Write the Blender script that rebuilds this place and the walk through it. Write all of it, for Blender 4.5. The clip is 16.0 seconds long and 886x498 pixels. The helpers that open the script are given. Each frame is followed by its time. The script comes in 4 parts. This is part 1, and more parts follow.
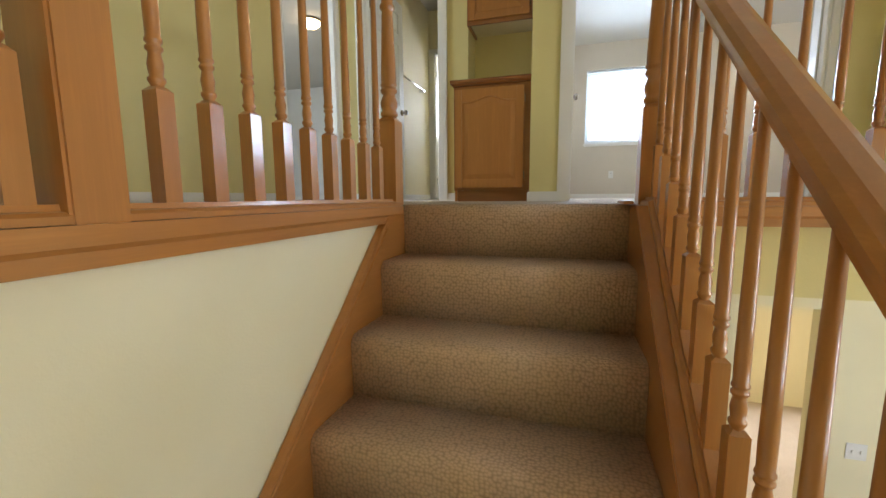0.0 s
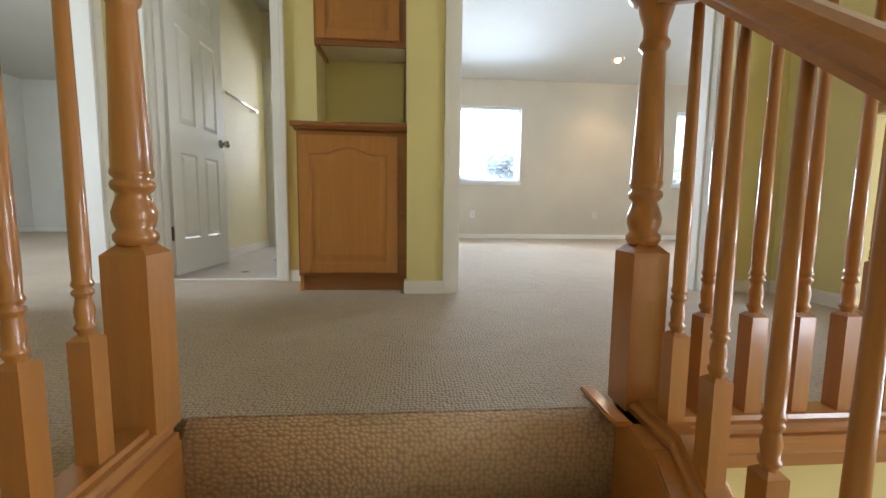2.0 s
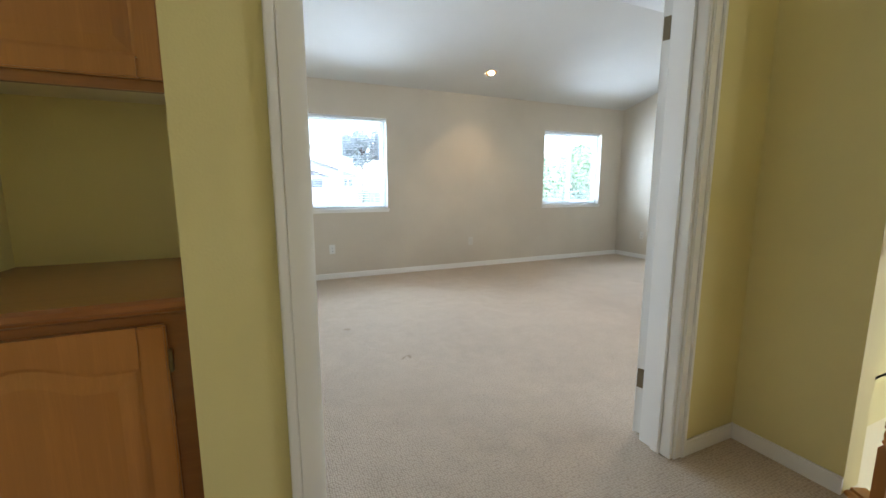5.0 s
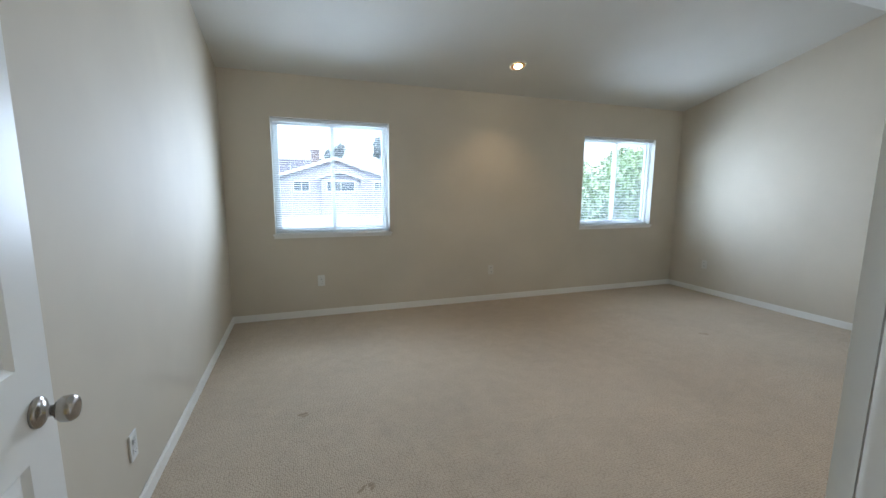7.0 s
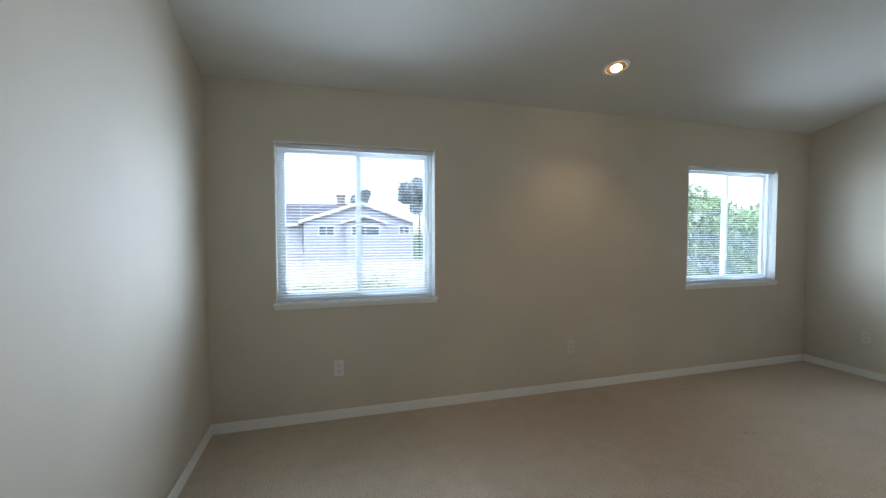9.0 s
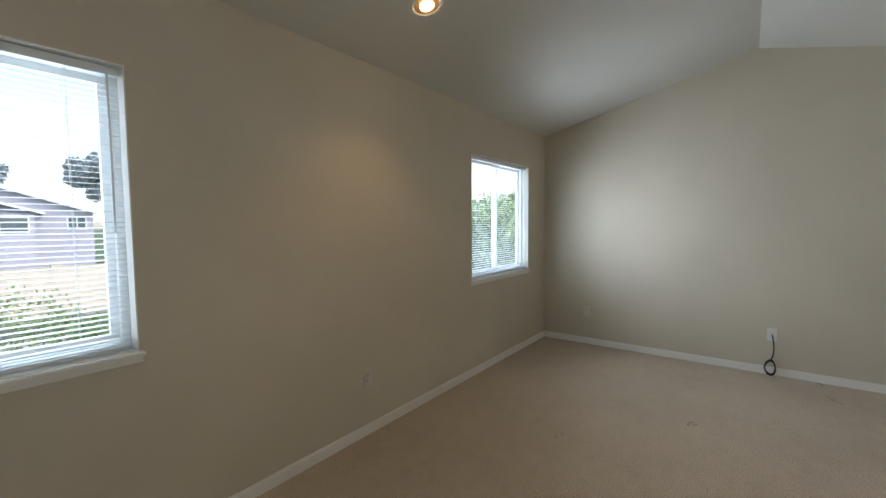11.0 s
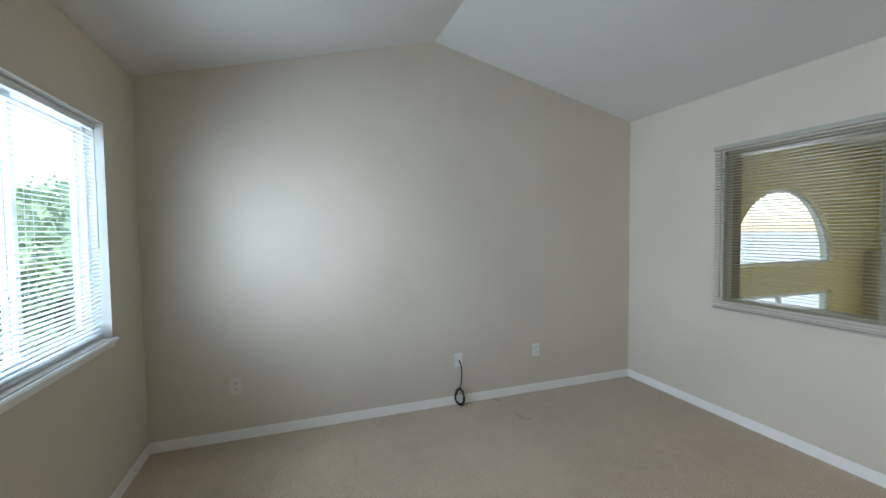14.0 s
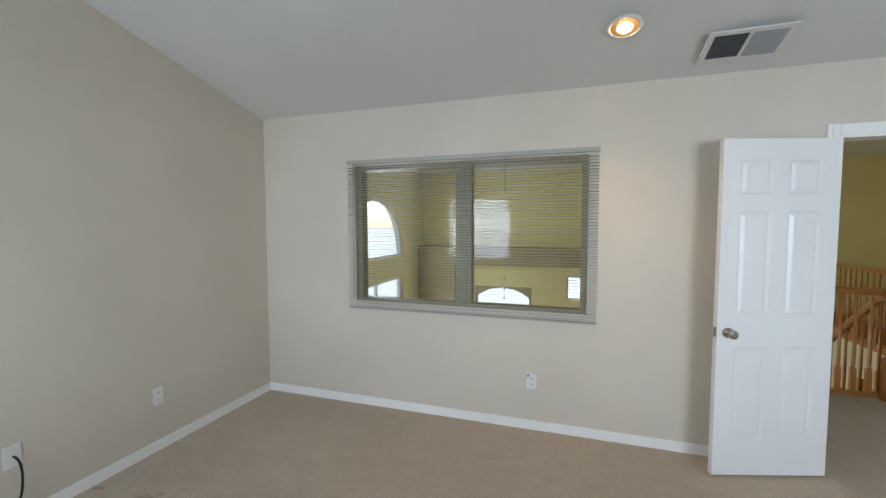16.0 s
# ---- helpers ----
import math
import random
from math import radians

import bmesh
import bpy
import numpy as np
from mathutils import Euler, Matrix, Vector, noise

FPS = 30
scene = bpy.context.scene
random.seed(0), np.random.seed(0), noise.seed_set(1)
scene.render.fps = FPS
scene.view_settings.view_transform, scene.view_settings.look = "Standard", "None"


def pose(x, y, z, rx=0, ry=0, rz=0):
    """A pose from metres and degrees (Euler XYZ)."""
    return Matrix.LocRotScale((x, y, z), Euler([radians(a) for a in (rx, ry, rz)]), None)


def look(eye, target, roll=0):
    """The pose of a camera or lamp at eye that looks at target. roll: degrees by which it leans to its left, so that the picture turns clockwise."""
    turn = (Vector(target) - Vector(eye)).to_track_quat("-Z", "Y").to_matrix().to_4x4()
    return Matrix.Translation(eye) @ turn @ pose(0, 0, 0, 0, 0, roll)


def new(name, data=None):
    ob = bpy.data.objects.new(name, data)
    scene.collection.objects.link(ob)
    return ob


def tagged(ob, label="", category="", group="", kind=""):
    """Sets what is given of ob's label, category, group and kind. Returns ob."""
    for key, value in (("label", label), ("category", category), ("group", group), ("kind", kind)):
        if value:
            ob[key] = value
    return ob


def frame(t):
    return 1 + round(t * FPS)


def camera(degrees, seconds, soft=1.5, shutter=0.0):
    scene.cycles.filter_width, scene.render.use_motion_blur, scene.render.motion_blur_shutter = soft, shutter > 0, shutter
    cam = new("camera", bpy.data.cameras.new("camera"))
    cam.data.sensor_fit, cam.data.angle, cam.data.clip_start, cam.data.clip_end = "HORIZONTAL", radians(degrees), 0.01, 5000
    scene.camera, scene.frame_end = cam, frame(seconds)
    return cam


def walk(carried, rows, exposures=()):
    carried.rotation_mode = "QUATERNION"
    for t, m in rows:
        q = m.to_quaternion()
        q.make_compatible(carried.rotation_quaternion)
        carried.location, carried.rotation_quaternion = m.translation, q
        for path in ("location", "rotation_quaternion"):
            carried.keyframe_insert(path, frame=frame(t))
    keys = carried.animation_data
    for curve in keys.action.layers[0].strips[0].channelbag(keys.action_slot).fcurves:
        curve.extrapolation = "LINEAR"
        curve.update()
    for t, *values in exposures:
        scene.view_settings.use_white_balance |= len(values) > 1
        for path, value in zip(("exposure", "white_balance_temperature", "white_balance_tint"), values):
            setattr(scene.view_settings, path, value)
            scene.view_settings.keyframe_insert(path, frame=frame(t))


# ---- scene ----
cam = camera(95.5, 16.0)
EXPOSURE = [(0, 3.09, 6250, 15), (1.5, 3.11, 6250, 14), (2.5, 3.23, 6250, 14), (3.5, 3.08, 6250, 14), (4.2, 3.0, 6250, 14), (6.3, 2.13, 6150, 12), (7, 1.98, 6200, 12), (8.2, 1.86, 6200, 12), (10.3, 1.26, 6600, 14), (11, 1.53, 6900, 14), (12, 2.06, 6600, 12), (13, 2.01, 6200, 12), (14, 1.84, 6250, 11), (15, 1.88, 6330, 13), (16, 1.96, 6480, 13)]
PATH = [
    (0, (-0.005, -3.024, 0.035), (-0.576, -1.125, -0.221), -0.4),
    (0.5, (-0.093, -2.805, 0.071), (-0.243, -0.828, -0.187), -0.8),
    (1, (-0.175, -2.543, 0.149), (-0.037, -0.564, -0.1), -0.8),
    (1.5, (-0.221, -2.341, 0.266), (-0.025, -0.364, 0.039), -0.2),
    (2, (-0.219, -2.155, 0.459), (-0.072, -0.17, 0.259), 0.7),
    (2.5, (-0.277, -1.973, 0.555), (-0.118, 0.013, 0.375), 0.9),
    (3, (-0.278, -1.791, 0.664), (-0.04, 0.186, 0.473), 0.5),
    (3.5, (-0.23, -1.603, 0.814), (0.095, 0.353, 0.549), -0.0),
    (4, (-0.228, -1.41, 0.919), (0.372, 0.48, 0.654), -0.6),
    (6.5, (0.385, -0.435, 1.35), (1.257, 1.330, 1.005), 0.4),
    (7, (0.525, -0.205, 1.33), (1.185, 1.660, 1.042), 0.4),
    (7.5, (0.567, 0.115, 1.356), (1.054, 2.043, 1.148), 0.2),
    (8, (0.593, 0.45, 1.382), (0.866, 2.428, 1.256), 0.2),
    (10.5, (0.751, 1.914, 1.373), (2.137, 3.354, 1.288), -0.7),
    (11, (0.904, 2.154, 1.39), (2.495, 3.36, 1.269), -0.5),
    (11.5, (1.097, 2.398, 1.447), (2.858, 3.334, 1.302), -0.3),
    (12, (1.303, 2.633, 1.436), (3.19, 3.284, 1.303), -0.3),
    (12.5, (1.523, 2.84, 1.436), (3.49, 3.183, 1.31), -0.7),
    (13, (1.849, 2.961, 1.436), (3.846, 2.977, 1.322), -0.8),
    (13.5, (2.166, 3.095, 1.433), (4.138, 2.776, 1.332), -0.7),
    (14, (2.489, 3.165, 1.435), (4.373, 2.499, 1.35), -0.6),
    (14.5, (2.761, 3.159, 1.458), (4.457, 2.102, 1.376), -0.4),
    (15, (2.886, 3.153, 1.497), (4.296, 1.737, 1.403), -0.4),
    (15.5, (2.939, 3.143, 1.512), (3.968, 1.431, 1.412), -0.2),
    (16, (2.906, 3.14, 1.526), (3.525, 1.242, 1.406), -0.1),
]
walk(cam, [(t, look(eye, target, roll)) for t, eye, target, roll in PATH], EXPOSURE)

# ---------------------------------------------------------------- daylight
world = bpy.data.worlds.new("overcast_sky")
scene.world = world
world.use_nodes = True
wn = world.node_tree
sky = wn.nodes.new("ShaderNodeTexSky")
sky.sky_type, sky.sun_disc = "NISHITA", False
sky.sun_elevation, sky.sun_rotation = radians(58), radians(172)
sky.air_density, sky.dust_density, sky.ozone_density = 1.0, 1.6, 0.4
wn.links.new(sky.outputs[0], wn.nodes["Background"].inputs[0])
wn.nodes["Background"].inputs[1].default_value = 0.15

sun = new("sun", bpy.data.lights.new("sun", "SUN"))
sun.data.energy, sun.data.angle, sun.data.color = 1.15, radians(50), (1, 0.96, 0.9)
sun.matrix_world = look((1.4, -10, 16), (0, 0, 0))


def window_light(eye, target, w, h, watts, color=(0.90, 0.95, 1.0), spread=180):
    """An added area lamp that stands in for daylight entering a room."""
    lamp = new("window_light", bpy.data.lights.new("window_light", "AREA"))
    lamp.data.shape, lamp.data.size, lamp.data.size_y = "RECTANGLE", w, h
    lamp.data.energy, lamp.data.color = watts, color
    lamp.data.spread = radians(spread)
    lamp.matrix_world = look(eye, target)


SKY_IN = (0.66, 0.81, 1.0)
# Two added lamps per window: one room-side of the blind, one outdoors.
for xc, front, back in ((0.862, 6.9, 10), (4.538, 6.0, 10)):
    window_light((xc, 4.09, 1.455), (xc, 0, 1.6), 1.09, 1.06, front, SKY_IN, 135)
    window_light((xc, 4.36, 1.47), (xc, 0, 1.42), 1.16, 1.14, back, SKY_IN)
window_light((5.97, -2.9, 1.25), (0, -2.9, 1.25), 1.7, 0.6, 6.2)
window_light((5.97, -2.9, -0.4), (0, -2.9, -0.4), 1.7, 1.7, 7.2)
window_light((4.32, -4.97, -0.5), (4.32, 0, -0.5), 0.95, 1.0, 3.6)
# Lamp at the side room's added window, which stays out of view.
window_light((-6.45, -1.3, 1.45), (-3, -1.3, 1.45), 1.3, 1.15, 19, (0.74, 0.88, 1.0))
# Lamp behind the washroom's added window, lighting the bathroom through the inner doorway.
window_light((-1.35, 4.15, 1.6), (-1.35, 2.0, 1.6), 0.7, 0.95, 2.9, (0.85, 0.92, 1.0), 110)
# Added lamp to brighten the lower room, which has no window.
window_light((2.6, 3.05, -1.2), (2.6, 0.2, -1.2), 1.4, 1.2, 11)

# ---------------------------------------------------------------- materials
def material(name):
    m = bpy.data.materials.new(name)
    m.use_nodes = True
    nt = m.node_tree
    return m, nt, nt.nodes["Principled BSDF"]


def coords(nt, scale=(1, 1, 1), kind="Object"):
    tc = nt.nodes.new("ShaderNodeTexCoord")
    mp = nt.nodes.new("ShaderNodeMapping")
    mp.inputs["Scale"].default_value = scale
    nt.links.new(tc.outputs[kind], mp.inputs[0])
    return mp.outputs[0]


def noise_node(nt, vec, scale, detail=4, rough=0.55):
    n = nt.nodes.new("ShaderNodeTexNoise")
    n.inputs["Scale"].default_value, n.inputs["Detail"].default_value = scale, detail
    n.inputs["Roughness"].default_value = rough
    nt.links.new(vec, n.inputs["Vector"])
    return n.outputs["Fac"]


def ramp(nt, fac, stops):
    r = nt.nodes.new("ShaderNodeValToRGB")
    els = r.color_ramp.elements
    while len(els) < len(stops):
        els.new(0.5)
    for e, (p, c) in zip(els, stops):
        e.position, e.color = p, (*c, 1)
    nt.links.new(fac, r.inputs[0])
    return r.outputs[0]


def bump(nt, bsdf, height, strength, dist):
    b = nt.nodes.new("ShaderNodeBump")
    b.inputs["Strength"].default_value, b.inputs["Distance"].default_value = strength, dist
    nt.links.new(height, b.inputs["Height"])
    nt.links.new(b.outputs[0], bsdf.inputs["Normal"])


def mul(nt, a, b, how="MULTIPLY"):
    m = nt.nodes.new("ShaderNodeMath")
    m.operation = how
    for i, v in enumerate((a, b)):
        if isinstance(v, (int, float)):
            m.inputs[i].default_value = v
        else:
            nt.links.new(v, m.inputs[i])
    return m.outputs[0]


def tone(c, f):
    return tuple(min(1, v * f) for v in c)


def painted(name, col, rough=0.7, texture=0.25, spread=0.05, scale=160):
    """Rolled wall paint: fine orange-peel relief, faint uneven patches and scuffs."""
    m, nt, b = material(name)
    v = coords(nt)
    big = noise_node(nt, v, 1.3, 5)
    nt.links.new(ramp(nt, big, [(0.3, tone(col, 1 - spread)), (0.7, tone(col, 1 + spread))]), b.inputs["Base Color"])
    b.inputs["Roughness"].default_value = rough
    fine = noise_node(nt, v, scale, 2)
    bump(nt, b, fine, texture, 0.002)
    return m


def wood(name, col, axis, rough=0.32, dark=0.72):
    """Clear-finished oak: grain drawn out along one axis, with satin varnish."""
    m, nt, b = material(name)
    s = [14, 14, 14]
    s[axis] = 0.9
    v = coords(nt, s)
    g = noise_node(nt, v, 3.0, 7, 0.62)
    s2 = [60, 60, 60]
    s2[axis] = 2.5
    fine = noise_node(nt, coords(nt, s2), 4.0, 3)
    both = mul(nt, mul(nt, g, 0.7), mul(nt, fine, 0.3), "ADD")
    nt.links.new(ramp(nt, both, [(0.32, tone(col, dark)), (0.5, col), (0.68, tone(col, 1.15))]), b.inputs["Base Color"])
    b.inputs["Roughness"].default_value = rough
    b.inputs["Coat Weight"].default_value, b.inputs["Coat Roughness"].default_value = 0.6, 0.12
    bump(nt, b, fine, 0.06, 0.001)
    return m


def carpet(name, col, loop=0.009, shade_amount=1.0, row=1.5, jitter=0.5):
    """Looped pile in staggered rows, shade painted into the gaps, with traffic marks and soiling."""
    m, nt, b = material(name)
    v = coords(nt)
    sep, com = nt.nodes.new("ShaderNodeSeparateXYZ"), nt.nodes.new("ShaderNodeCombineXYZ")
    nt.links.new(v, sep.inputs[0])
    wob = mul(nt, noise_node(nt, v, 4, 2), 0.016)
    nt.links.new(mul(nt, mul(nt, sep.outputs["X"], wob, "ADD"), 1 / loop), com.inputs["X"])
    nt.links.new(mul(nt, mul(nt, sep.outputs["Y"], sep.outputs["Z"], "ADD"), 1 / (loop * row)), com.inputs["Y"])
    vor = nt.nodes.new("ShaderNodeTexVoronoi")
    vor.voronoi_dimensions, vor.feature, vor.inputs["Scale"].default_value, vor.inputs["Randomness"].default_value = "2D", "F1", 1.0, jitter
    nt.links.new(com.outputs[0], vor.inputs["Vector"])
    big = noise_node(nt, v, 0.9, 5, 0.6)
    mid = noise_node(nt, v, 9, 4, 0.65)
    t = mul(nt, mul(nt, big, 0.6), mul(nt, mid, 0.4), "ADD")
    base = ramp(nt, t, [(0.34, tone(col, 0.86)), (0.52, col), (0.66, tone(col, 1.1))])
    # Crevice shade between the loops, multiplied into the pile colour.
    gap_shade = ramp(nt, vor.outputs["Distance"], [(0.2, (1, 1, 1)), (0.8, (0.62, 0.59, 0.57))])
    mix = nt.nodes.new("ShaderNodeMix")
    mix.data_type, mix.blend_type = "RGBA", "MULTIPLY"
    mix.inputs["Factor"].default_value = shade_amount
    nt.links.new(base, mix.inputs["A"]), nt.links.new(gap_shade, mix.inputs["B"])
    nt.links.new(mix.outputs["Result"], b.inputs["Base Color"])
    b.inputs["Roughness"].default_value = 0.95
    b.inputs["Sheen Weight"].default_value = 0.15
    b.inputs["Specular IOR Level"].default_value = 0.2
    inv = mul(nt, 1.0, vor.outputs["Distance"], "SUBTRACT")
    bump(nt, b, inv, 0.7, 0.005)
    return m


def plain(name, col, rough=0.5, metal=0.0, spread=0.06, scale=20):
    m, nt, b = material(name)
    n = noise_node(nt, coords(nt), scale, 4)
    nt.links.new(ramp(nt, n, [(0.3, tone(col, 1 - spread)), (0.7, tone(col, 1 + spread))]), b.inputs["Base Color"])
    b.inputs["Roughness"].default_value, b.inputs["Metallic"].default_value = rough, metal
    return m


def glowing(name, col, strength):
    m, nt, b = material(name)
    b.inputs["Emission Color"].default_value, b.inputs["Emission Strength"].default_value = (*col, 1), strength
    b.inputs["Base Color"].default_value = (*col, 1)
    return m


GREIGE = painted("greige_wall_paint", (0.63, 0.563, 0.455))
YELLOW = painted("yellow_wall_paint", (0.75, 0.655, 0.30))
CREAM = painted("cream_wall_paint", (0.80, 0.72, 0.48))
PALE = painted("pale_room_paint", (0.78, 0.77, 0.72))
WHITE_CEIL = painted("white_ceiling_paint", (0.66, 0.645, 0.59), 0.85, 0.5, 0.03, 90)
WHITE_TRIM = painted("white_gloss_trim", (0.86, 0.84, 0.79), 0.35, 0.05, 0.03, 60)
WHITE_DOOR = painted("white_door_enamel", (0.84, 0.83, 0.79), 0.32, 0.04, 0.02, 60)
CARPET = carpet("beige_loop_carpet", (0.56, 0.455, 0.335), 0.0092, 0.85, 1.2, 0.55)
# Same carpet as the hall, its colour lightened to offset weak light on the stairs.
STAIR_CARPET_BRIGHT = carpet("brightened_stair_carpet", (0.78, 0.575, 0.41), 0.0115, 0.9, 1.0, 0.7)
OAK_X, OAK_Y, OAK_Z = (wood("varnished_oak_" + a, (0.435, 0.18, 0.044), i, 0.28, 0.94) for i, a in enumerate("xyz"))
OAK_EDGE = wood("darker_oak_edge", (0.29, 0.108, 0.028), 0, 0.3, 0.88)
OAK_TOP = wood("reddish_oak_top", (0.31, 0.115, 0.032), 0, 0.3, 0.88)
NICKEL = plain("satin_nickel", (0.40, 0.37, 0.34), 0.22, 1.0)
BRASS = plain("aged_brass", (0.22, 0.18, 0.12), 0.4, 1.0)
CHROME = plain("chrome", (0.8, 0.8, 0.8), 0.12, 1.0, 0.02)
PLASTIC = plain("white_plastic", (0.78, 0.77, 0.73), 0.4, 0, 0.02)
DARK_SLOT = plain("dark_slot", (0.03, 0.03, 0.03), 0.6)
BLACK_RUBBER = plain("black_cable_rubber", (0.009, 0.009, 0.010), 0.6)
VINYL_WHITE = plain("white_vinyl_frame", (0.80, 0.81, 0.80), 0.35, 0, 0.02)
SLAT_WHITE = plain("white_blind_slat", (0.78, 0.80, 0.80), 0.4, 0, 0.02)
SLAT_GREY = plain("grey_blind_slat", (0.40, 0.38, 0.31), 0.4, 0, 0.03)
FRAME_TAUPE = plain("taupe_window_frame", (0.30, 0.26, 0.16), 0.45, 0, 0.03)
VENT_GREY = plain("grey_vent_metal", (0.27, 0.265, 0.25), 0.45, 0.3)
DUCT_SHADE = plain("painted_duct_shade", (0.05, 0.05, 0.05), 0.7)
BATH_FLOOR = plain("pale_vinyl_tile", (0.52, 0.45, 0.40), 0.4, 0, 0.06, 8)
BATH_DOT = plain("dark_tile_insert", (0.09, 0.05, 0.03), 0.4)
BULB = glowing("warm_bulb", (1.0, 0.80, 0.5), 11)
TAN_LEDGE = painted("tan_ledge_paint", (0.34, 0.27, 0.15))
SUBFLOOR = plain("plywood_subfloor", (0.35, 0.25, 0.15), 0.8)
STAIN = plain("carpet_stain", (0.33, 0.25, 0.17), 0.95)


def pane_material():
    m, nt, b = material("clear_window_glass")
    nt.nodes.remove(b)
    out = nt.nodes["Material Output"]
    mix, tr, gl = (nt.nodes.new("ShaderNode" + k) for k in ("MixShader", "BsdfTransparent", "BsdfGlossy"))
    lw = nt.nodes.new("ShaderNodeLayerWeight")
    lw.inputs["Blend"].default_value = 0.5
    gl.inputs["Roughness"].default_value = 0.0
    tr.inputs["Color"].default_value = (0.94, 0.97, 0.97, 1)
    nt.links.new(mul(nt, mul(nt, mul(nt, lw.outputs["Facing"], 4.0, "POWER"), 0.5), 0.025, "ADD"), mix.inputs[0])
    nt.links.new(tr.outputs[0], mix.inputs[1]), nt.links.new(gl.outputs[0], mix.inputs[2])
    nt.links.new(mix.outputs[0], out.inputs[0])
    return m


GLASS = pane_material()

# ---------------------------------------------------------------- mesh helpers
def box(bm, x0, x1, y0, y1, z0, z1):
    m = Matrix.Translation(((x0 + x1) / 2, (y0 + y1) / 2, (z0 + z1) / 2)) @ Matrix.Diagonal((abs(x1 - x0), abs(y1 - y0), abs(z1 - z0), 1))
    return bmesh.ops.create_cube(bm, size=1, matrix=m)["verts"]


def soften(bm, width=0.004, segments=2):
    bmesh.ops.bevel(bm, geom=list(bm.edges), offset=width, segments=segments, affect="EDGES", clamp_overlap=True)


def prism(bm, pts, axis, a, b):
    """A solid from an outline in the plane across axis, from a to b along it."""
    def at(p, w):
        q = list(p)
        q.insert(axis, w)
        return q
    lo, hi = [bm.verts.new(at(p, a)) for p in pts], [bm.verts.new(at(p, b)) for p in pts]
    n = len(pts)
    bm.faces.new(lo), bm.faces.new(hi[::-1])
    for i in range(n):
        bm.faces.new((lo[i], hi[i], hi[(i + 1) % n], lo[(i + 1) % n]))
    bmesh.ops.recalc_face_normals(bm, faces=list(bm.faces))


def lathe(bm, profile, x=0, y=0, n=20):
    """A turned solid from rows of (radius, height)."""
    rings = [[bm.verts.new((x + r * math.cos(2 * math.pi * i / n), y + r * math.sin(2 * math.pi * i / n), z)) for i in range(n)] for r, z in profile]
    for a, b in zip(rings, rings[1:]):
        for i in range(n):
            bm.faces.new((a[i], a[(i + 1) % n], b[(i + 1) % n], b[i])).smooth = True
    bm.faces.new(rings[0][::-1]), bm.faces.new(rings[-1])


def mesh_of(name, bm, mat):
    me = bpy.data.meshes.new(name)
    bm.to_mesh(me)
    bm.free()
    if mat:
        me.materials.append(mat)
    return me


def part(name, bm, mat, parent, label=""):
    ob = new(name, mesh_of(name, bm, mat))
    ob.parent = parent
    return tagged(ob, label)


def solid(name, boxes, mat, label="", category="", kind="structure", bevel=0.0):
    bm = bmesh.new()
    for b in boxes:
        box(bm, *b)
    if bevel:
        soften(bm, bevel)
    return tagged(new(name, mesh_of(name, bm, mat)), label, category, "", kind)


def empty(name, label, category, group="", kind="", at=None):
    ob = new(name)
    ob.empty_display_size = 0.1
    if at is not None:
        ob.matrix_world = at
    return tagged(ob, label, category, group, kind)


def bx(*b, bevel=0.0, seg=2):
    bm = bmesh.new()
    box(bm, *b)
    if bevel:
        soften(bm, bevel, seg)
    return bm


def with_holes(a0, a1, z0, z1, holes):
    """Rectangles that fill a wall's face but for its openings (a, b, bottom, top)."""
    out, at = [], a0
    for a, b, lo, hi in sorted(holes):
        out.append((at, a, z0, z1))
        if lo > z0:
            out.append((a, b, z0, lo))
        if hi < z1:
            out.append((a, b, hi, z1))
        at = b
    out.append((at, a1, z0, z1))
    return [o for o in out if o[1] - o[0] > 1e-4]


def wall_x(name, y0, y1, x0, x1, z0, z1, mat, holes=(), label=""):
    return solid(name, [(a, b, y0, y1, lo, hi) for a, b, lo, hi in with_holes(x0, x1, z0, z1, holes)], mat, label, "wall")


def wall_y(name, x0, x1, y0, y1, z0, z1, mat, holes=(), label=""):
    return solid(name, [(x0, x1, a, b, lo, hi) for a, b, lo, hi in with_holes(y0, y1, z0, z1, holes)], mat, label, "wall")

# ---------------------------------------------------------------- bedroom shell
XW, XE, YS, YN = -0.155, 5.575, 0.15, 4.14
EAVE, RIDGE, YR = 2.432, 2.941, 2.124
WIN = [(0.278, 1.446), (3.952, 5.125)]
WZ0, WZ1 = 0.882, 2.028
DOOR_H = 2.05
IW = (2.815, 4.65, 0.89, 2.012)
DW = 1.445
wall_x("wall_north", YN, YN + 0.15, XW - 0.13, XE + 0.15, -0.3, 2.55, GREIGE, [(a, b, WZ0, WZ1) for a, b in WIN], "greige painted bedroom wall with two windows")
wall_x("wall_bedroom_south", 0.075, YS, XW, XE, 0, 2.55, GREIGE, [(0, DW, 0, DOOR_H), IW], "greige painted bedroom wall with double door")
wall_x("wall_hall_north", 0.0, 0.075, -0.255, 6.15, 0, 2.6, YELLOW, [(0, DW, 0, DOOR_H), IW], "yellow painted hall wall beside the double door")
wall_y("wall_bedroom_west", XW - 0.13, XW, 0.65, YN, 0, 2.9, GREIGE, (), "greige painted plain bedroom wall")
solid("wall_bedroom_west_return", [(XW - 0.109, XW, YS, 0.65, 0, 2.55)], GREIGE, "greige painted bedroom wall end", "wall")
bm = bmesh.new()
prism(bm, [(0.0, -0.3), (YN + 0.15, -0.3), (YN + 0.15, EAVE), (YR, RIDGE + 0.08), (0.0, EAVE)], 0, XE, XE + 0.15)
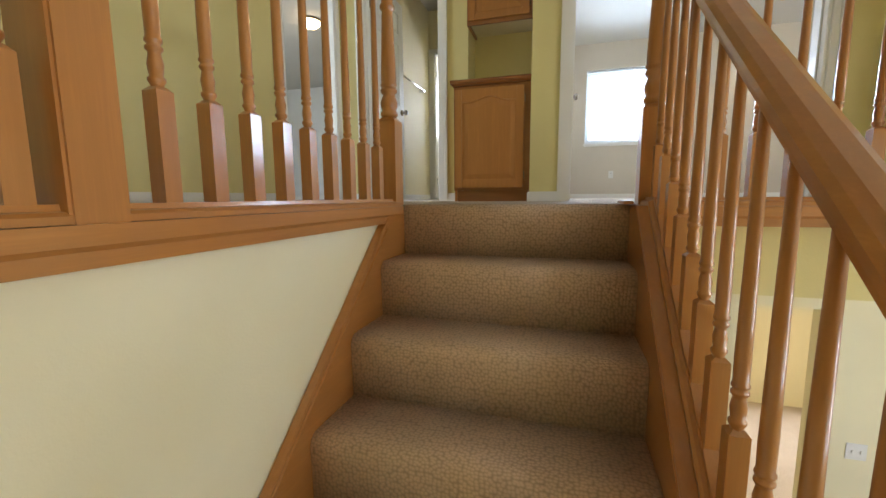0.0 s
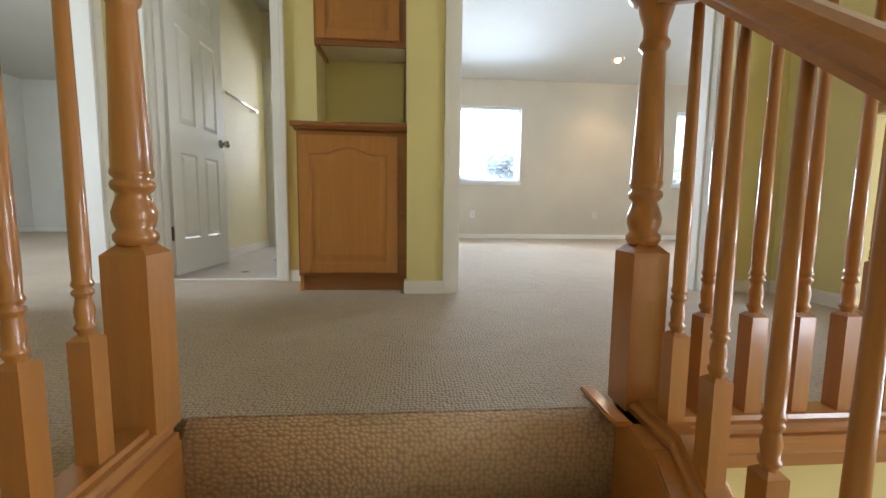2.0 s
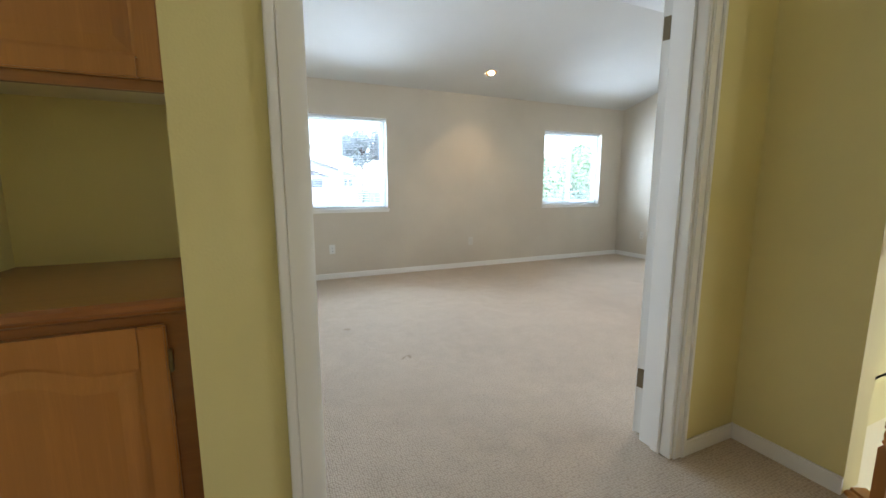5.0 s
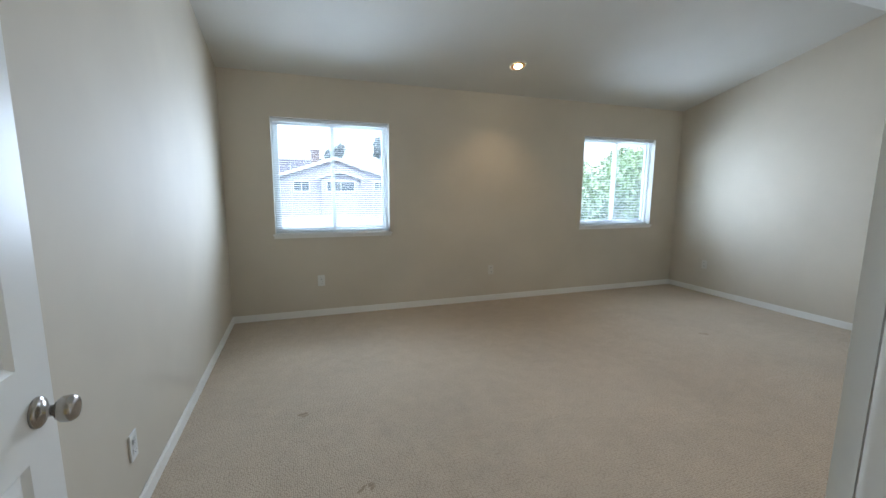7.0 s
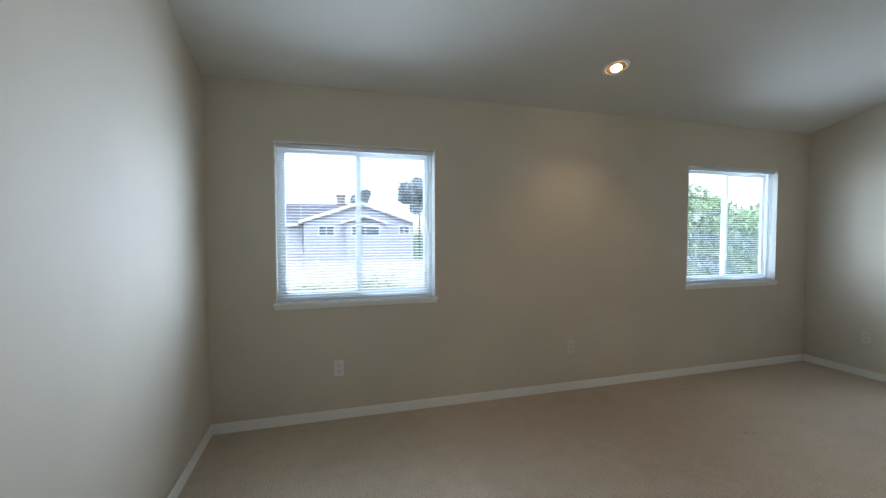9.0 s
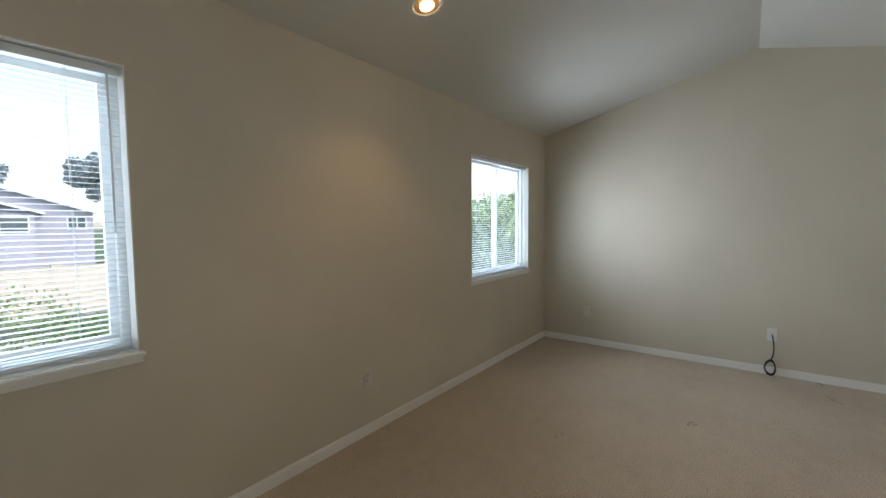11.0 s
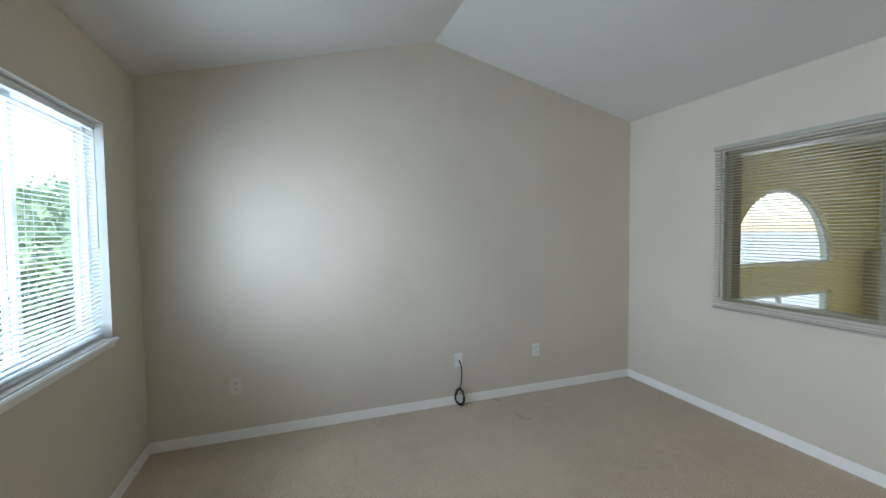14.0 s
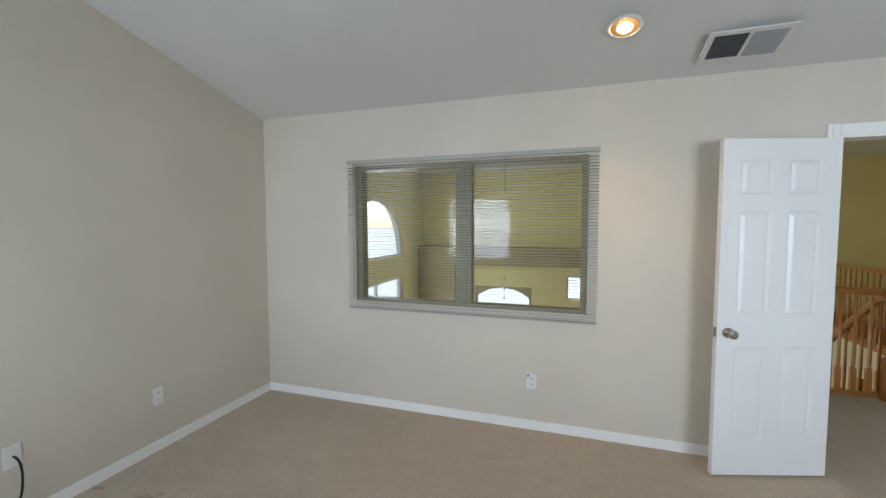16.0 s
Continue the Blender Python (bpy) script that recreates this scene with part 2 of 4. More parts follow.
tagged(new("wall_east", mesh_of("wall_east", bm, GREIGE)), "greige painted gable wall under vaulted ceiling", "wall", "", "structure")
bm = bmesh.new()
k = (RIDGE - EAVE) / (YN - YR)
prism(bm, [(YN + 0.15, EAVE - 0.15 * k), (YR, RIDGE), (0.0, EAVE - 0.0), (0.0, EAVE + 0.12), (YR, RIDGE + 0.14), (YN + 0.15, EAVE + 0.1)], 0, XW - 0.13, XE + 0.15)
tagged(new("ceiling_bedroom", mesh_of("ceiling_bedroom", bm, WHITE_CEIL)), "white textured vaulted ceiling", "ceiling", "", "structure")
solid("floor_bedroom", [(XW - 0.13, XE + 0.15, 0.0, YN + 0.15, -0.02, 0)], CARPET, "beige looped carpet floor", "floor")
solid("floor_bedroom_slab", [(XW - 0.13, XE + 0.15, 0.30, YN + 0.15, -0.31, -0.021)], SUBFLOOR, "plywood floor deck under the carpet", "floor")


def baseboard(name, boxes):
    bm = bmesh.new()
    for x0, x1, y0, y1 in boxes:
        box(bm, x0, x1, y0, y1, 0, 0.060)
        cx, cy = (x0 + x1) / 2, (y0 + y1) / 2
        if x1 - x0 > y1 - y0:
            box(bm, x0, x1, cy - 0.0035, cy + 0.0035, 0.060, 0.070)
        else:
            box(bm, cx - 0.0035, cx + 0.0035, y0, y1, 0.060, 0.070)
    tagged(new(name, mesh_of(name, bm, WHITE_TRIM)), "white painted baseboard", "baseboard", "", "structure")


baseboard("baseboard_bedroom", [(XW, XE, YN - 0.014, YN), (XE - 0.014, XE, YS, YN - 0.014), (DW + 0.06, XE - 0.014, YS, YS + 0.014), (XW, XW + 0.014, YS, YN - 0.014)])
baseboard("baseboard_hall", [(-0.255, -0.06, -0.014, 0), (DW + 0.06, 1.842, -0.014, 0), (1.828, 1.842, -0.40, -0.014), (-0.269, -0.2555, -0.014, 0.052), (-0.98, -0.845, 0.366, 0.38), (-2.0, -1.82, 0.366, 0.38), (-2.0, -1.986, -5.0, -0.45)])


def casing(name, pieces):
    """A doorway's trim: every jamb, stop and casing board is a piece of its own."""
    c = empty(name, "white painted door casing", "door casing", "", "structure")
    for kind, *b in pieces:
        part(kind, bx(*b, bevel=0.004), WHITE_TRIM, c)


def span(a, b):
    return min(a, b), max(a, b)


def door_frame_x(name, x0, x1, y0, y1, top, face=0.06, rev=0.02):
    """Jambs, stops and casings of a doorway in a wall that runs along x."""
    bs = []
    for x, s in ((x0, 1), (x1, -1)):
        bs.append(("jamb", *span(x, x + s * rev), y0 - 0.002, y1 + 0.002, 0, top))
        bs.append(("stop", *span(x + s * rev, x + s * (rev + 0.012)), (y0 + y1) / 2 - 0.03, (y0 + y1) / 2 + 0.012, 0, top - rev))
        for y, d in ((y0, -1), (y1, 1)):
            for w0, w1, t in ((-0.004, face - 0.022, 0.012), (face - 0.022, face, 0.019)):
                bs.append(("casing_board", *span(x - s * w0, x - s * w1), *span(y, y + d * t), 0, top + face))
    bs.append(("head_jamb", x0 + rev, x1 - rev, y0 - 0.002, y1 + 0.002, top - rev, top))
    for y, d in ((y0, -1), (y1, 1)):
        bs.append(("head_casing", x0 + 0.004, x1 - 0.004, *span(y, y + d * 0.014), top - 0.004, top + face - 0.003))
    casing(name, bs)


def door_frame_y(name, y0, y1, x0, x1, top, face=0.06, rev=0.02):
    bs = []
    for y, s in ((y0, 1), (y1, -1)):
        bs.append(("jamb", x0 - 0.002, x1 + 0.002, *span(y, y + s * rev), 0, top))
        for x, d in ((x0, -1), (x1, 1)):
            bs.append(("casing_board", *span(x, x + d * 0.014), *span(y + s * 0.004, y - s * face), 0, top + face))
    bs.append(("head_jamb", x0 - 0.002, x1 + 0.002, y0 + rev, y1 - rev, top - rev, top))
    for x, d in ((x0, -1), (x1, 1)):
        bs.append(("head_casing", *span(x, x + d * 0.016), y0 + 0.004, y1 - 0.004, top - 0.004, top + face - 0.003))
    casing(name, bs)


door_frame_x("door_casing_bedroom", 0, DW, 0, YS, DOOR_H)


# ---------------------------------------------------------------- doors
def lathe_part(name, profile, mat, parent, m, label=""):
    bm = bmesh.new()
    lathe(bm, profile, n=24)
    bm.transform(m)
    return part(name, bm, mat, parent, label)


def six_panel_door(label, w, m, side, knob_z=0.885, hinges=True):
    """A leaf with its hinge edge at the origin, along +x, its thickness from y 0 to 0.035. side: 1 if the hinge leaves show on the y=0 edge."""
    d = empty("panel_door", label, "door", "six-panel doors", "", m)
    h, t = 2.02, 0.035
    st, mu = 0.105, 0.095
    rows = [(0.24, 0.80), (0.99, 1.60), (1.70, 1.90)]
    cols = [(st, (w - mu) / 2), ((w + mu) / 2, w - st)]
    bm = bmesh.new()
    box(bm, 0, st, 0, t, 0.012, h), box(bm, w - st, w, 0, t, 0.012, h), box(bm, cols[0][1], cols[1][0], 0, t, 0.24, 1.90)
    for lo, hi in ((0.012, 0.24), (0.80, 0.99), (1.60, 1.70), (1.90, h)):
        for a, b in ((st, cols[0][1]), (cols[1][0], w - st)) if 0.012 < lo < 1.9 else ((st, w - st),):
            box(bm, a, b, 0, t, lo, hi)
    part("door_slab", bm, WHITE_DOOR, d)
    for lo, hi in rows:
        for a, b in cols:
            bm = bmesh.new()
            for y, s in ((0.010, -1), (t - 0.010, 1)):
                e = 0.001
                outer = [(a - e, y, lo - e), (b + e, y, lo - e), (b + e, y, hi + e), (a - e, y, hi + e)]
                g = 0.012
                low = [(a + g, y, lo + g), (b - g, y, lo + g), (b - g, y, hi - g), (a + g, y, hi - g)]
                g = 0.034
                top = [(a + g, y + s * 0.008, lo + g), (b - g, y + s * 0.008, lo + g), (b - g, y + s * 0.008, hi - g), (a + g, y + s * 0.008, hi - g)]
                # sloping sticking from the slab's face down to the sunk border
                face = 0.0002 if s < 0 else t - 0.0002
                rim = [(a, face, lo), (b, face, lo), (b, face, hi), (a, face, hi)]
                rings = [[bm.verts.new(p) for p in ring] for ring in (rim, low, top)]
                for r0, r1 in zip(rings, rings[1:]):
                    for i in range(4):
                        bm.faces.new((r0[i], r0[(i + 1) % 4], r1[(i + 1) % 4], r1[i]))
                bm.faces.new(rings[-1])
            bmesh.ops.recalc_face_normals(bm, faces=list(bm.faces))
            part("panel", bm, WHITE_DOOR, d)
    kx = w - 0.062
    for y, s in ((0, -1), (t, 1)):
        turn = Matrix.Translation((kx, y, knob_z)) @ Matrix.Rotation(radians(90 if s < 0 else -90), 4, "X")
        knob = lathe_part("knob", [(0.031, 0), (0.031, 0.006), (0.024, 0.010), (0.012, 0.013), (0.011, 0.028), (0.020, 0.034), (0.026, 0.042), (0.0265, 0.056), (0.022, 0.064), (0.012, 0.066)], NICKEL, d, turn, "satin nickel door knob")
    bm = bx(w - 0.0005, w + 0.0015, 0.006, 0.029, knob_z - 0.03, knob_z + 0.03)
    part("latch_plate", bm, NICKEL, d, "small nickel latch plate")
    for z in (0.28, 1.78):
        bm = bx(-0.003, 0.0, 0.004, 0.031, z - 0.045, z + 0.045)
        y = -0.004 if side > 0 else t + 0.004
        lathe(bm, [(0.0055, z - 0.046), (0.0055, z + 0.046)], -0.003, y, 12)
        part("hinge", bm, BRASS, d, "aged brass butt hinge")
    return d


six_panel_door("white six-panel bedroom door leaf, open against side wall", 0.68, pose(0.022, 0.152, 0, 0, 0, 91), -1)
six_panel_door("white six-panel bedroom door leaf, swung fully open", 0.675, pose(DW + 0.012, 0.17, 0, 0, 0, 17), 1)
tagged(new("strike_plate", mesh_of("strike_plate", bx(0.02, 0.0225, 0.085, 0.115, 0.29, 0.37), NICKEL)), "nickel hinge plate let into the white jamb", "hinge plate")


# ---------------------------------------------------------------- windows and blinds
def sliding_window(i, x0, x1):
    w = empty("window_%d" % i, "white vinyl sliding window in a drywall reveal", "window", "", "structure")
    y0, y1 = YN + 0.075, YN + 0.13
    f = 0.035
    bm = bmesh.new()
    for b in ((x0, x0 + f, y0, y1, WZ0, WZ1), (x1 - f, x1, y0, y1, WZ0, WZ1), (x0 + f, x1 - f, y0, y1, WZ0, WZ0 + f), (x0 + f, x1 - f, y0, y1, WZ1 - f, WZ1)):
        box(bm, *b)
    part("window_frame", bm, VINYL_WHITE, w)
    c = (x0 + x1) / 2
    for a, b, dy in ((x0 + f, c + 0.018, 0.006), (c - 0.018, x1 - f, 0.03)):
        bm = bmesh.new()
        s = 0.03
        ya, yb = y0 + dy, y0 + dy + 0.02
        for q in ((a, a + s, ya, yb, WZ0 + f, WZ1 - f), (b - s, b, ya, yb, WZ0 + f, WZ1 - f), (a + s, b - s, ya, yb, WZ0 + f, WZ0 + f + s), (a + s, b - s, ya, yb, WZ1 - f - s, WZ1 - f)):
            box(bm, *q)
        sash = part("sash", bm, VINYL_WHITE, w)
        p = part("pane", bx(a + s, b - s, ya + 0.008, ya + 0.012, WZ0 + f + s, WZ1 - f - s), GLASS, sash)
        p.visible_shadow = False
    bm = bmesh.new()
    box(bm, x0 - 0.018, x1 + 0.018, YN - 0.026, YN, WZ0 - 0.022, WZ0)
    soften(bm, 0.005)
    box(bm, x0 + 0.006, x1 - 0.006, YN, y0, WZ0 - 0.0, WZ0 + 0.004)
    box(bm, x0 - 0.01, x1 + 0.01, YN - 0.010, YN, WZ0 - 0.045, WZ0 - 0.0225)
    part("window_sill", bm, WHITE_TRIM, w)
    for q in ((x0, x0 + 0.005), (x1 - 0.005, x1)):
        part("side_reveal", bx(q[0], q[1], YN - 0.002, y0, WZ0 + 0.0005, WZ1 - 0.0005), WHITE_TRIM, w)
    part("head_reveal", bx(x0 + 0.005, x1 - 0.005, YN - 0.002, y0, WZ1 - 0.005, WZ1), WHITE_TRIM, w)


def blind(label, x0, x1, y, z0, z1, mat, pitch, tilt, facing, wand):
    """A mini blind: head rail, slats on ladder cords, bottom rail and wand."""
    b = empty("window_blind", label, "blind", "horizontal blinds", "", pose((x0 + x1) / 2, y, z0))
    hw = (x1 - x0) / 2
    top = z1 - z0
    part("head_rail", bx(-hw, hw, -0.016, 0.016, top - 0.032, top, bevel=0.003), mat, b)
    part("bottom_rail", bx(-hw + 0.003, hw - 0.003, -0.013, 0.013, 0.002, 0.016, bevel=0.003), mat, b)
    bm = bmesh.new()
    t, d = 0.0012, 0.0125
    sec = [(-d, 0), (-d * 0.4, 0.0016), (d * 0.4, 0.0016), (d, 0), (d, -t), (d * 0.4, 0.0016 - t), (-d * 0.4, 0.0016 - t), (-d, -t)]
    prism(bm, sec, 0, -hw + 0.004, hw - 0.004)
    bm.transform(Matrix.Rotation(radians(tilt), 4, "X"))
    me = mesh_of("slat", bm, mat)
    n = int((top - 0.06) / pitch)
    for i in range(n):
        s = new("slat", me)
        s.parent = b
        s.location = (random.uniform(-0.001, 0.001), 0, 0.028 + i * pitch)
        s.rotation_euler = (0, random.uniform(-0.0012, 0.0012), 0)
    for x in (-hw * 0.72, 0.02, hw * 0.72):
        bm = bmesh.new()
        for yy in (-0.013, 0.013):
            box(bm, x - 0.0008, x + 0.0008, yy - 0.0006, yy + 0.0006, 0.016, top - 0.032)
        part("ladder_cord", bm, mat, b)
    bm = bmesh.new()
    lathe(bm, [(0.004, top * wand), (0.004, top - 0.03)], hw * 0.93, facing * 0.022, 8)
    lathe(bm, [(0.006, top * wand - 0.03), (0.0045, top * wand)], hw * 0.93, facing * 0.022, 8)
    part("wand", bm, mat, b, "thin tilting wand")
    return b


for i, (a, b) in enumerate(WIN):
    sliding_window(i + 1, a, b)
    blind("white metal mini blind with open slats, lowered", a + 0.010, b - 0.010, YN + 0.045, WZ0 + 0.006, WZ1 - 0.009, SLAT_WHITE, 0.0215, 6, -1, 0.45)

iw = empty("window_3", "interior two-pane window in tan frame", "window", "", "structure")
a, b, lo, hi = IW
bm = bmesh.new()
for q in ((a, a + 0.045, 0.03, 0.12, lo, hi), (b - 0.045, b, 0.03, 0.12, lo, hi), (a + 0.045, b - 0.045, 0.03, 0.12, lo, lo + 0.024), (a + 0.045, b - 0.045, 0.03, 0.12, hi - 0.04, hi), (3.66, 3.785, 0.03, 0.12, lo + 0.024, hi - 0.04)):
    box(bm, *q)
part("window_frame", bm, FRAME_TAUPE, iw)
for p0, p1 in ((a + 0.045, 3.66), (3.785, b - 0.045)):
    p = part("pane", bx(p0, p1, 0.074, 0.078, lo + 0.024, hi - 0.04), GLASS, iw)
    p.visible_shadow = False
blind("grey metal mini blind with open slats, fully lowered", 2.746, 4.714, YS + 0.022, 0.825, 2.055, SLAT_GREY, 0.0215, 11, 1, 0.1)
cord = empty("blind_cord", "thin dark lift cord hanging from the blind head rail", "cord")
bm = bmesh.new()
lathe(bm, [(0.003, 1.80), (0.003, 2.03)], 3.392, YS + 0.042, 8)
part("cord", bm, VENT_GREY, cord)
for z in (1.79, 1.14, 1.06, 0.99):
    bm = bmesh.new()
    lathe(bm, [(0.002, z - 0.016), (0.006, z - 0.012), (0.005, z + 0.004), (0.0015, z + 0.012)], 3.392, YS + 0.042, 10)
    part("cord_tassel", bm, VENT_GREY, cord, "small grey tassel")
bm = bmesh.new()
lathe(bm, [(0.0011, 0.98), (0.0011, 1.79)], 3.392, YS + 0.042, 6)
part("cord", bm, VENT_GREY, cord)

# ---------------------------------------------------------------- ceiling lamps, vent, outlets
SL = math.degrees(math.atan(k))


def recessed_lamp(x, y, up):
    slope = SL if y < YR else -SL
    z = EAVE + k * ((y - YS) if y < YR else (YN - y)) + 0.004
    r = empty("recessed_light", "lit recessed ceiling light with white trim ring", "ceiling light", "recessed ceiling lights", "", pose(x, y, z, slope))
    bm = bmesh.new()
    lathe(bm, [(0.092, 0.0), (0.092, -0.004), (0.080, -0.011), (0.070, -0.006), (0.069, 0.0)], n=36)
    part("trim_ring", bm, WHITE_CEIL, r)
    bm = bmesh.new()
    lathe(bm, [(0.070, -0.0075), (0.060, -0.005), (0.045, -0.003), (0.030, -0.002)], n=36)
    part("baffle", bm, CAN_GLOW, r, "reflecting baffle coloured with the bulb's orange glow")
    bm = bmesh.new()
    lathe(bm, [(0.038, -0.003), (0.037, -0.012), (0.028, -0.020), (0.010, -0.023)], n=28)
    part("bulb", bm, BULB, r, "glowing warm bulb")
    lamp = new("recessed_light_beam", bpy.data.lights.new("recessed_light_beam", "SPOT"))
    lamp.data.energy, lamp.data.color, lamp.data.spot_size, lamp.data.spot_blend, lamp.data.shadow_soft_size = up, (1.0, 0.72, 0.42), radians(105), 0.8, 0.045
    lamp.matrix_world = look((x, y, z - 0.05), (x, y, 0))


# Reflector metal coloured orange to carry the bulb's warm glow.
CAN_GLOW = plain("glow_coloured_can_metal", (0.85, 0.45, 0.16), 0.3, 0.7)
recessed_lamp(2.65, 3.575, 4.2)
recessed_lamp(2.668, 0.73, 5.4)

vent = empty("ceiling_vent", "grey two-way ceiling air vent with white flange", "air vent", "", "", pose(2.035, 0.475, EAVE + k * (0.475 - YS) - 0.001, SL))
bm = bmesh.new()
for q in ((-0.20, 0.20, -0.13, -0.10, -0.008, 0), (-0.20, 0.20, 0.10, 0.13, -0.008, 0), (-0.20, -0.17, -0.10, 0.10, -0.008, 0), (0.17, 0.20, -0.10, 0.10, -0.008, 0), (-0.008, 0.008, -0.10, 0.10, -0.008, 0)):
    box(bm, *q)
part("vent_flange", bm, WHITE_CEIL, vent)
# Dark plate stands in for the unlit duct behind the louvres.
part("vent_backing", bx(-0.17, 0.17, -0.10, 0.10, -0.0015, -0.0005), DUCT_SHADE, vent)
for i in range(13):
    y = -0.092 + i * 0.0153
    for x0, x1, tilt in ((-0.168, -0.009, 45), (0.009, 0.168, -45)):
        bm = bx(x0, x1, -0.007, 0.007, -0.0006, 0.0006)
        bm.transform(Matrix.Translation((0, y, -0.0065)) @ Matrix.Rotation(radians(tilt), 4, "X"))
        part("slat", bm, VENT_GREY, vent)


def outlet(m, label="white duplex outlet with cover plate", mat=None):
    """A cover plate in the plane y=0, facing -y."""
    o = empty("wall_outlet", label, "outlet", "wall outlets", "", m)
    part("cover_plate", bx(-0.036, 0.036, -0.006, 0, -0.058, 0.058, bevel=0.0025), mat or PLASTIC, o)
    for z in (-0.021, 0.021):
        bm = bx(-0.016, 0.016, -0.009, -0.005, z - 0.014, z + 0.014, bevel=0.003)
        face = part("socket", bm, mat or PLASTIC, o)
        bm = bmesh.new()
        for q in ((-0.008, -0.005, -0.0096, -0.0088, z - 0.002, z + 0.007), (0.005, 0.008, -0.0096, -0.0088, z - 0.002, z + 0.006), (-0.002, 0.002, -0.0096, -0.0088, z - 0.009, z - 0.005)):
            box(bm, *q)
        part("slot", bm, DARK_SLOT, face)
    return o


outlet(pose(0.703, YN, 0.38))
PAINTED_PLATE = plain("painted_over_plate", (0.68, 0.64, 0.56), 0.5, 0, 0.03)
outlet(pose(2.68, YN, 0.38), "duplex outlet with greige painted-over plate", PAINTED_PLATE)
outlet(pose(XE, 3.613, 0.377, 0, 0, -90), "beige duplex outlet with dull cover plate", PAINTED_PLATE)
outlet(pose(XE, 1.204, 0.372, 0, 0, -90))
outlet(pose(3.19, YS, 0.363, 0, 0, 180), "white duplex outlet with small blue sticker")
tagged(new("sticker", mesh_of("sticker", bx(3.207, 3.223, YS + 0.0062, YS + 0.0068, 0.396, 0.413), plain("blue_sticker", (0.05, 0.2, 0.6), 0.5))), "small blue sticker on the outlet plate", "sticker")
outlet(pose(XW, 1.62, 0.30, 0, 0, 90))

jack = empty("cable_outlet", "white wall plate with black coaxial cable", "outlet", "", "", pose(XE, 1.952, 0.368, 0, 0, -90))
part("cover_plate", bx(-0.036, 0.036, -0.006, 0, -0.058, 0.058, bevel=0.0025), PLASTIC, jack)
bm = bmesh.new()
lathe(bm, [(0.005, 0), (0.005, 0.016)], n=10)
bm.transform(Matrix.Rotation(radians(90), 4, "X"))
part("connector", bm, CHROME, jack)


def tube(name, pts, r, mat, label, category, parent=None):
    cu = bpy.data.curves.new(name, "CURVE")
    cu.dimensions, cu.bevel_depth, cu.bevel_resolution, cu.resolution_u = "3D", r, 3, 8
    sp = cu.splines.new("NURBS")
    sp.points.add(len(pts) - 1)
    for p, q in zip(sp.points, pts):
        p.co = (*q, 1)
    sp.use_endpoint_u, sp.order_u = True, 3
    tmp = bpy.data.objects.new(name, cu)
    me = bpy.data.meshes.new_from_object(tmp)
    bpy.data.objects.remove(tmp)
    me.materials.clear()
    me.materials.append(mat)
    for f in me.polygons:
        f.use_smooth = True
    ob = new(name, me)
    ob.parent = parent
    return tagged(ob, label, category)


cable = [(XE - 0.012, 1.952, 0.368), (XE - 0.045, 1.950, 0.365), (XE - 0.055, 1.942, 0.31), (XE - 0.04, 1.935, 0.24), (XE - 0.045, 1.945, 0.17), (XE - 0.035, 1.955, 0.14)]
for i in range(76):
    a = i * 2 * math.pi / 15
    cable.append((XE - 0.034 - 0.010 * math.sin(i * 0.7) - 0.30 * (0.06 - 0.06 * math.cos(a)), 1.952 + (0.038 + 0.010 * math.sin(i * 0.41)) * math.sin(a), 0.075 + (0.060 + 0.006 * math.cos(i * 0.37)) * math.cos(a)))
tube("coax_cable", cable, 0.0055, BLACK_RUBBER, "coil of black coaxial cable hanging from wall plate", "cable")

# ---------------------------------------------------------------- hall shell
GR, GS, CEIL = 6.0, -5.0, 2.60
wall_x("wall_bathroom_front", 0.38, 0.50, -2.0, -0.80, 0, 2.6, YELLOW, [(-1.76, -1.04, 0, 2.05)], "yellow painted hall wall with bathroom doorway")
solid("wall_niche", [(-0.80, -0.255, 0.65, 0.72, 0, 2.6), (-0.86, -0.80, 0.50, 0.72, 0, 2.6)], YELLOW, "yellow painted wall behind the built-in cabinet", "wall")
solid("wall_pier", [(-0.2552, -0.20, 0.076, 0.65, 0, 2.6)], YELLOW, "yellow painted side of wall pier", "wall")
wall_y("wall_hall_west", -2.12, -2.0, GS, 0.50, 0, 2.6, YELLOW, [(-0.40, 0.33, 0, 2.05)], "yellow painted hall wall with doorway")
solid("wall_hall_return", [(1.842, 1.965, -0.40, 0.0, -0.0, 2.6)], YELLOW, "yellow painted short return wall at the railing", "wall")
door_frame_x("door_casing_bathroom", -1.76, -1.04, 0.38, 0.50, 2.05)
door_frame_y("door_casing_west", -0.40, 0.33, -2.12, -2.0, 2.05)

SX0, SX1, RISE, RUN, Y1 = -0.70, 0.237, 0.2195, 0.254, -1.316
hall = [(-2.06, GS), (-0.74, GS), (-0.74, Y1 + 0.03), (0.24, Y1 + 0.03), (0.24, -1.36), (1.37, -1.36), (1.90, -0.42), (1.90, -0.001), (-0.22, -0.001), (-0.22, 0.649), (-0.801, 0.649), (-0.801, 0.44), (-2.06, 0.44)]
bm = bmesh.new()
prism(bm, hall, 2, -0.022, 0.0)
tagged(new("floor_hall", mesh_of("floor_hall", bm, CARPET)), "beige looped carpet hall floor", "floor", "", "structure")
bm = bmesh.new()
prism(bm, hall, 2, -0.32, -0.0225)
tagged(new("floor_hall_edge", mesh_of("floor_hall_edge", bm, YELLOW)), "yellow painted floor edge over the stairwell", "floor edge", "", "structure")
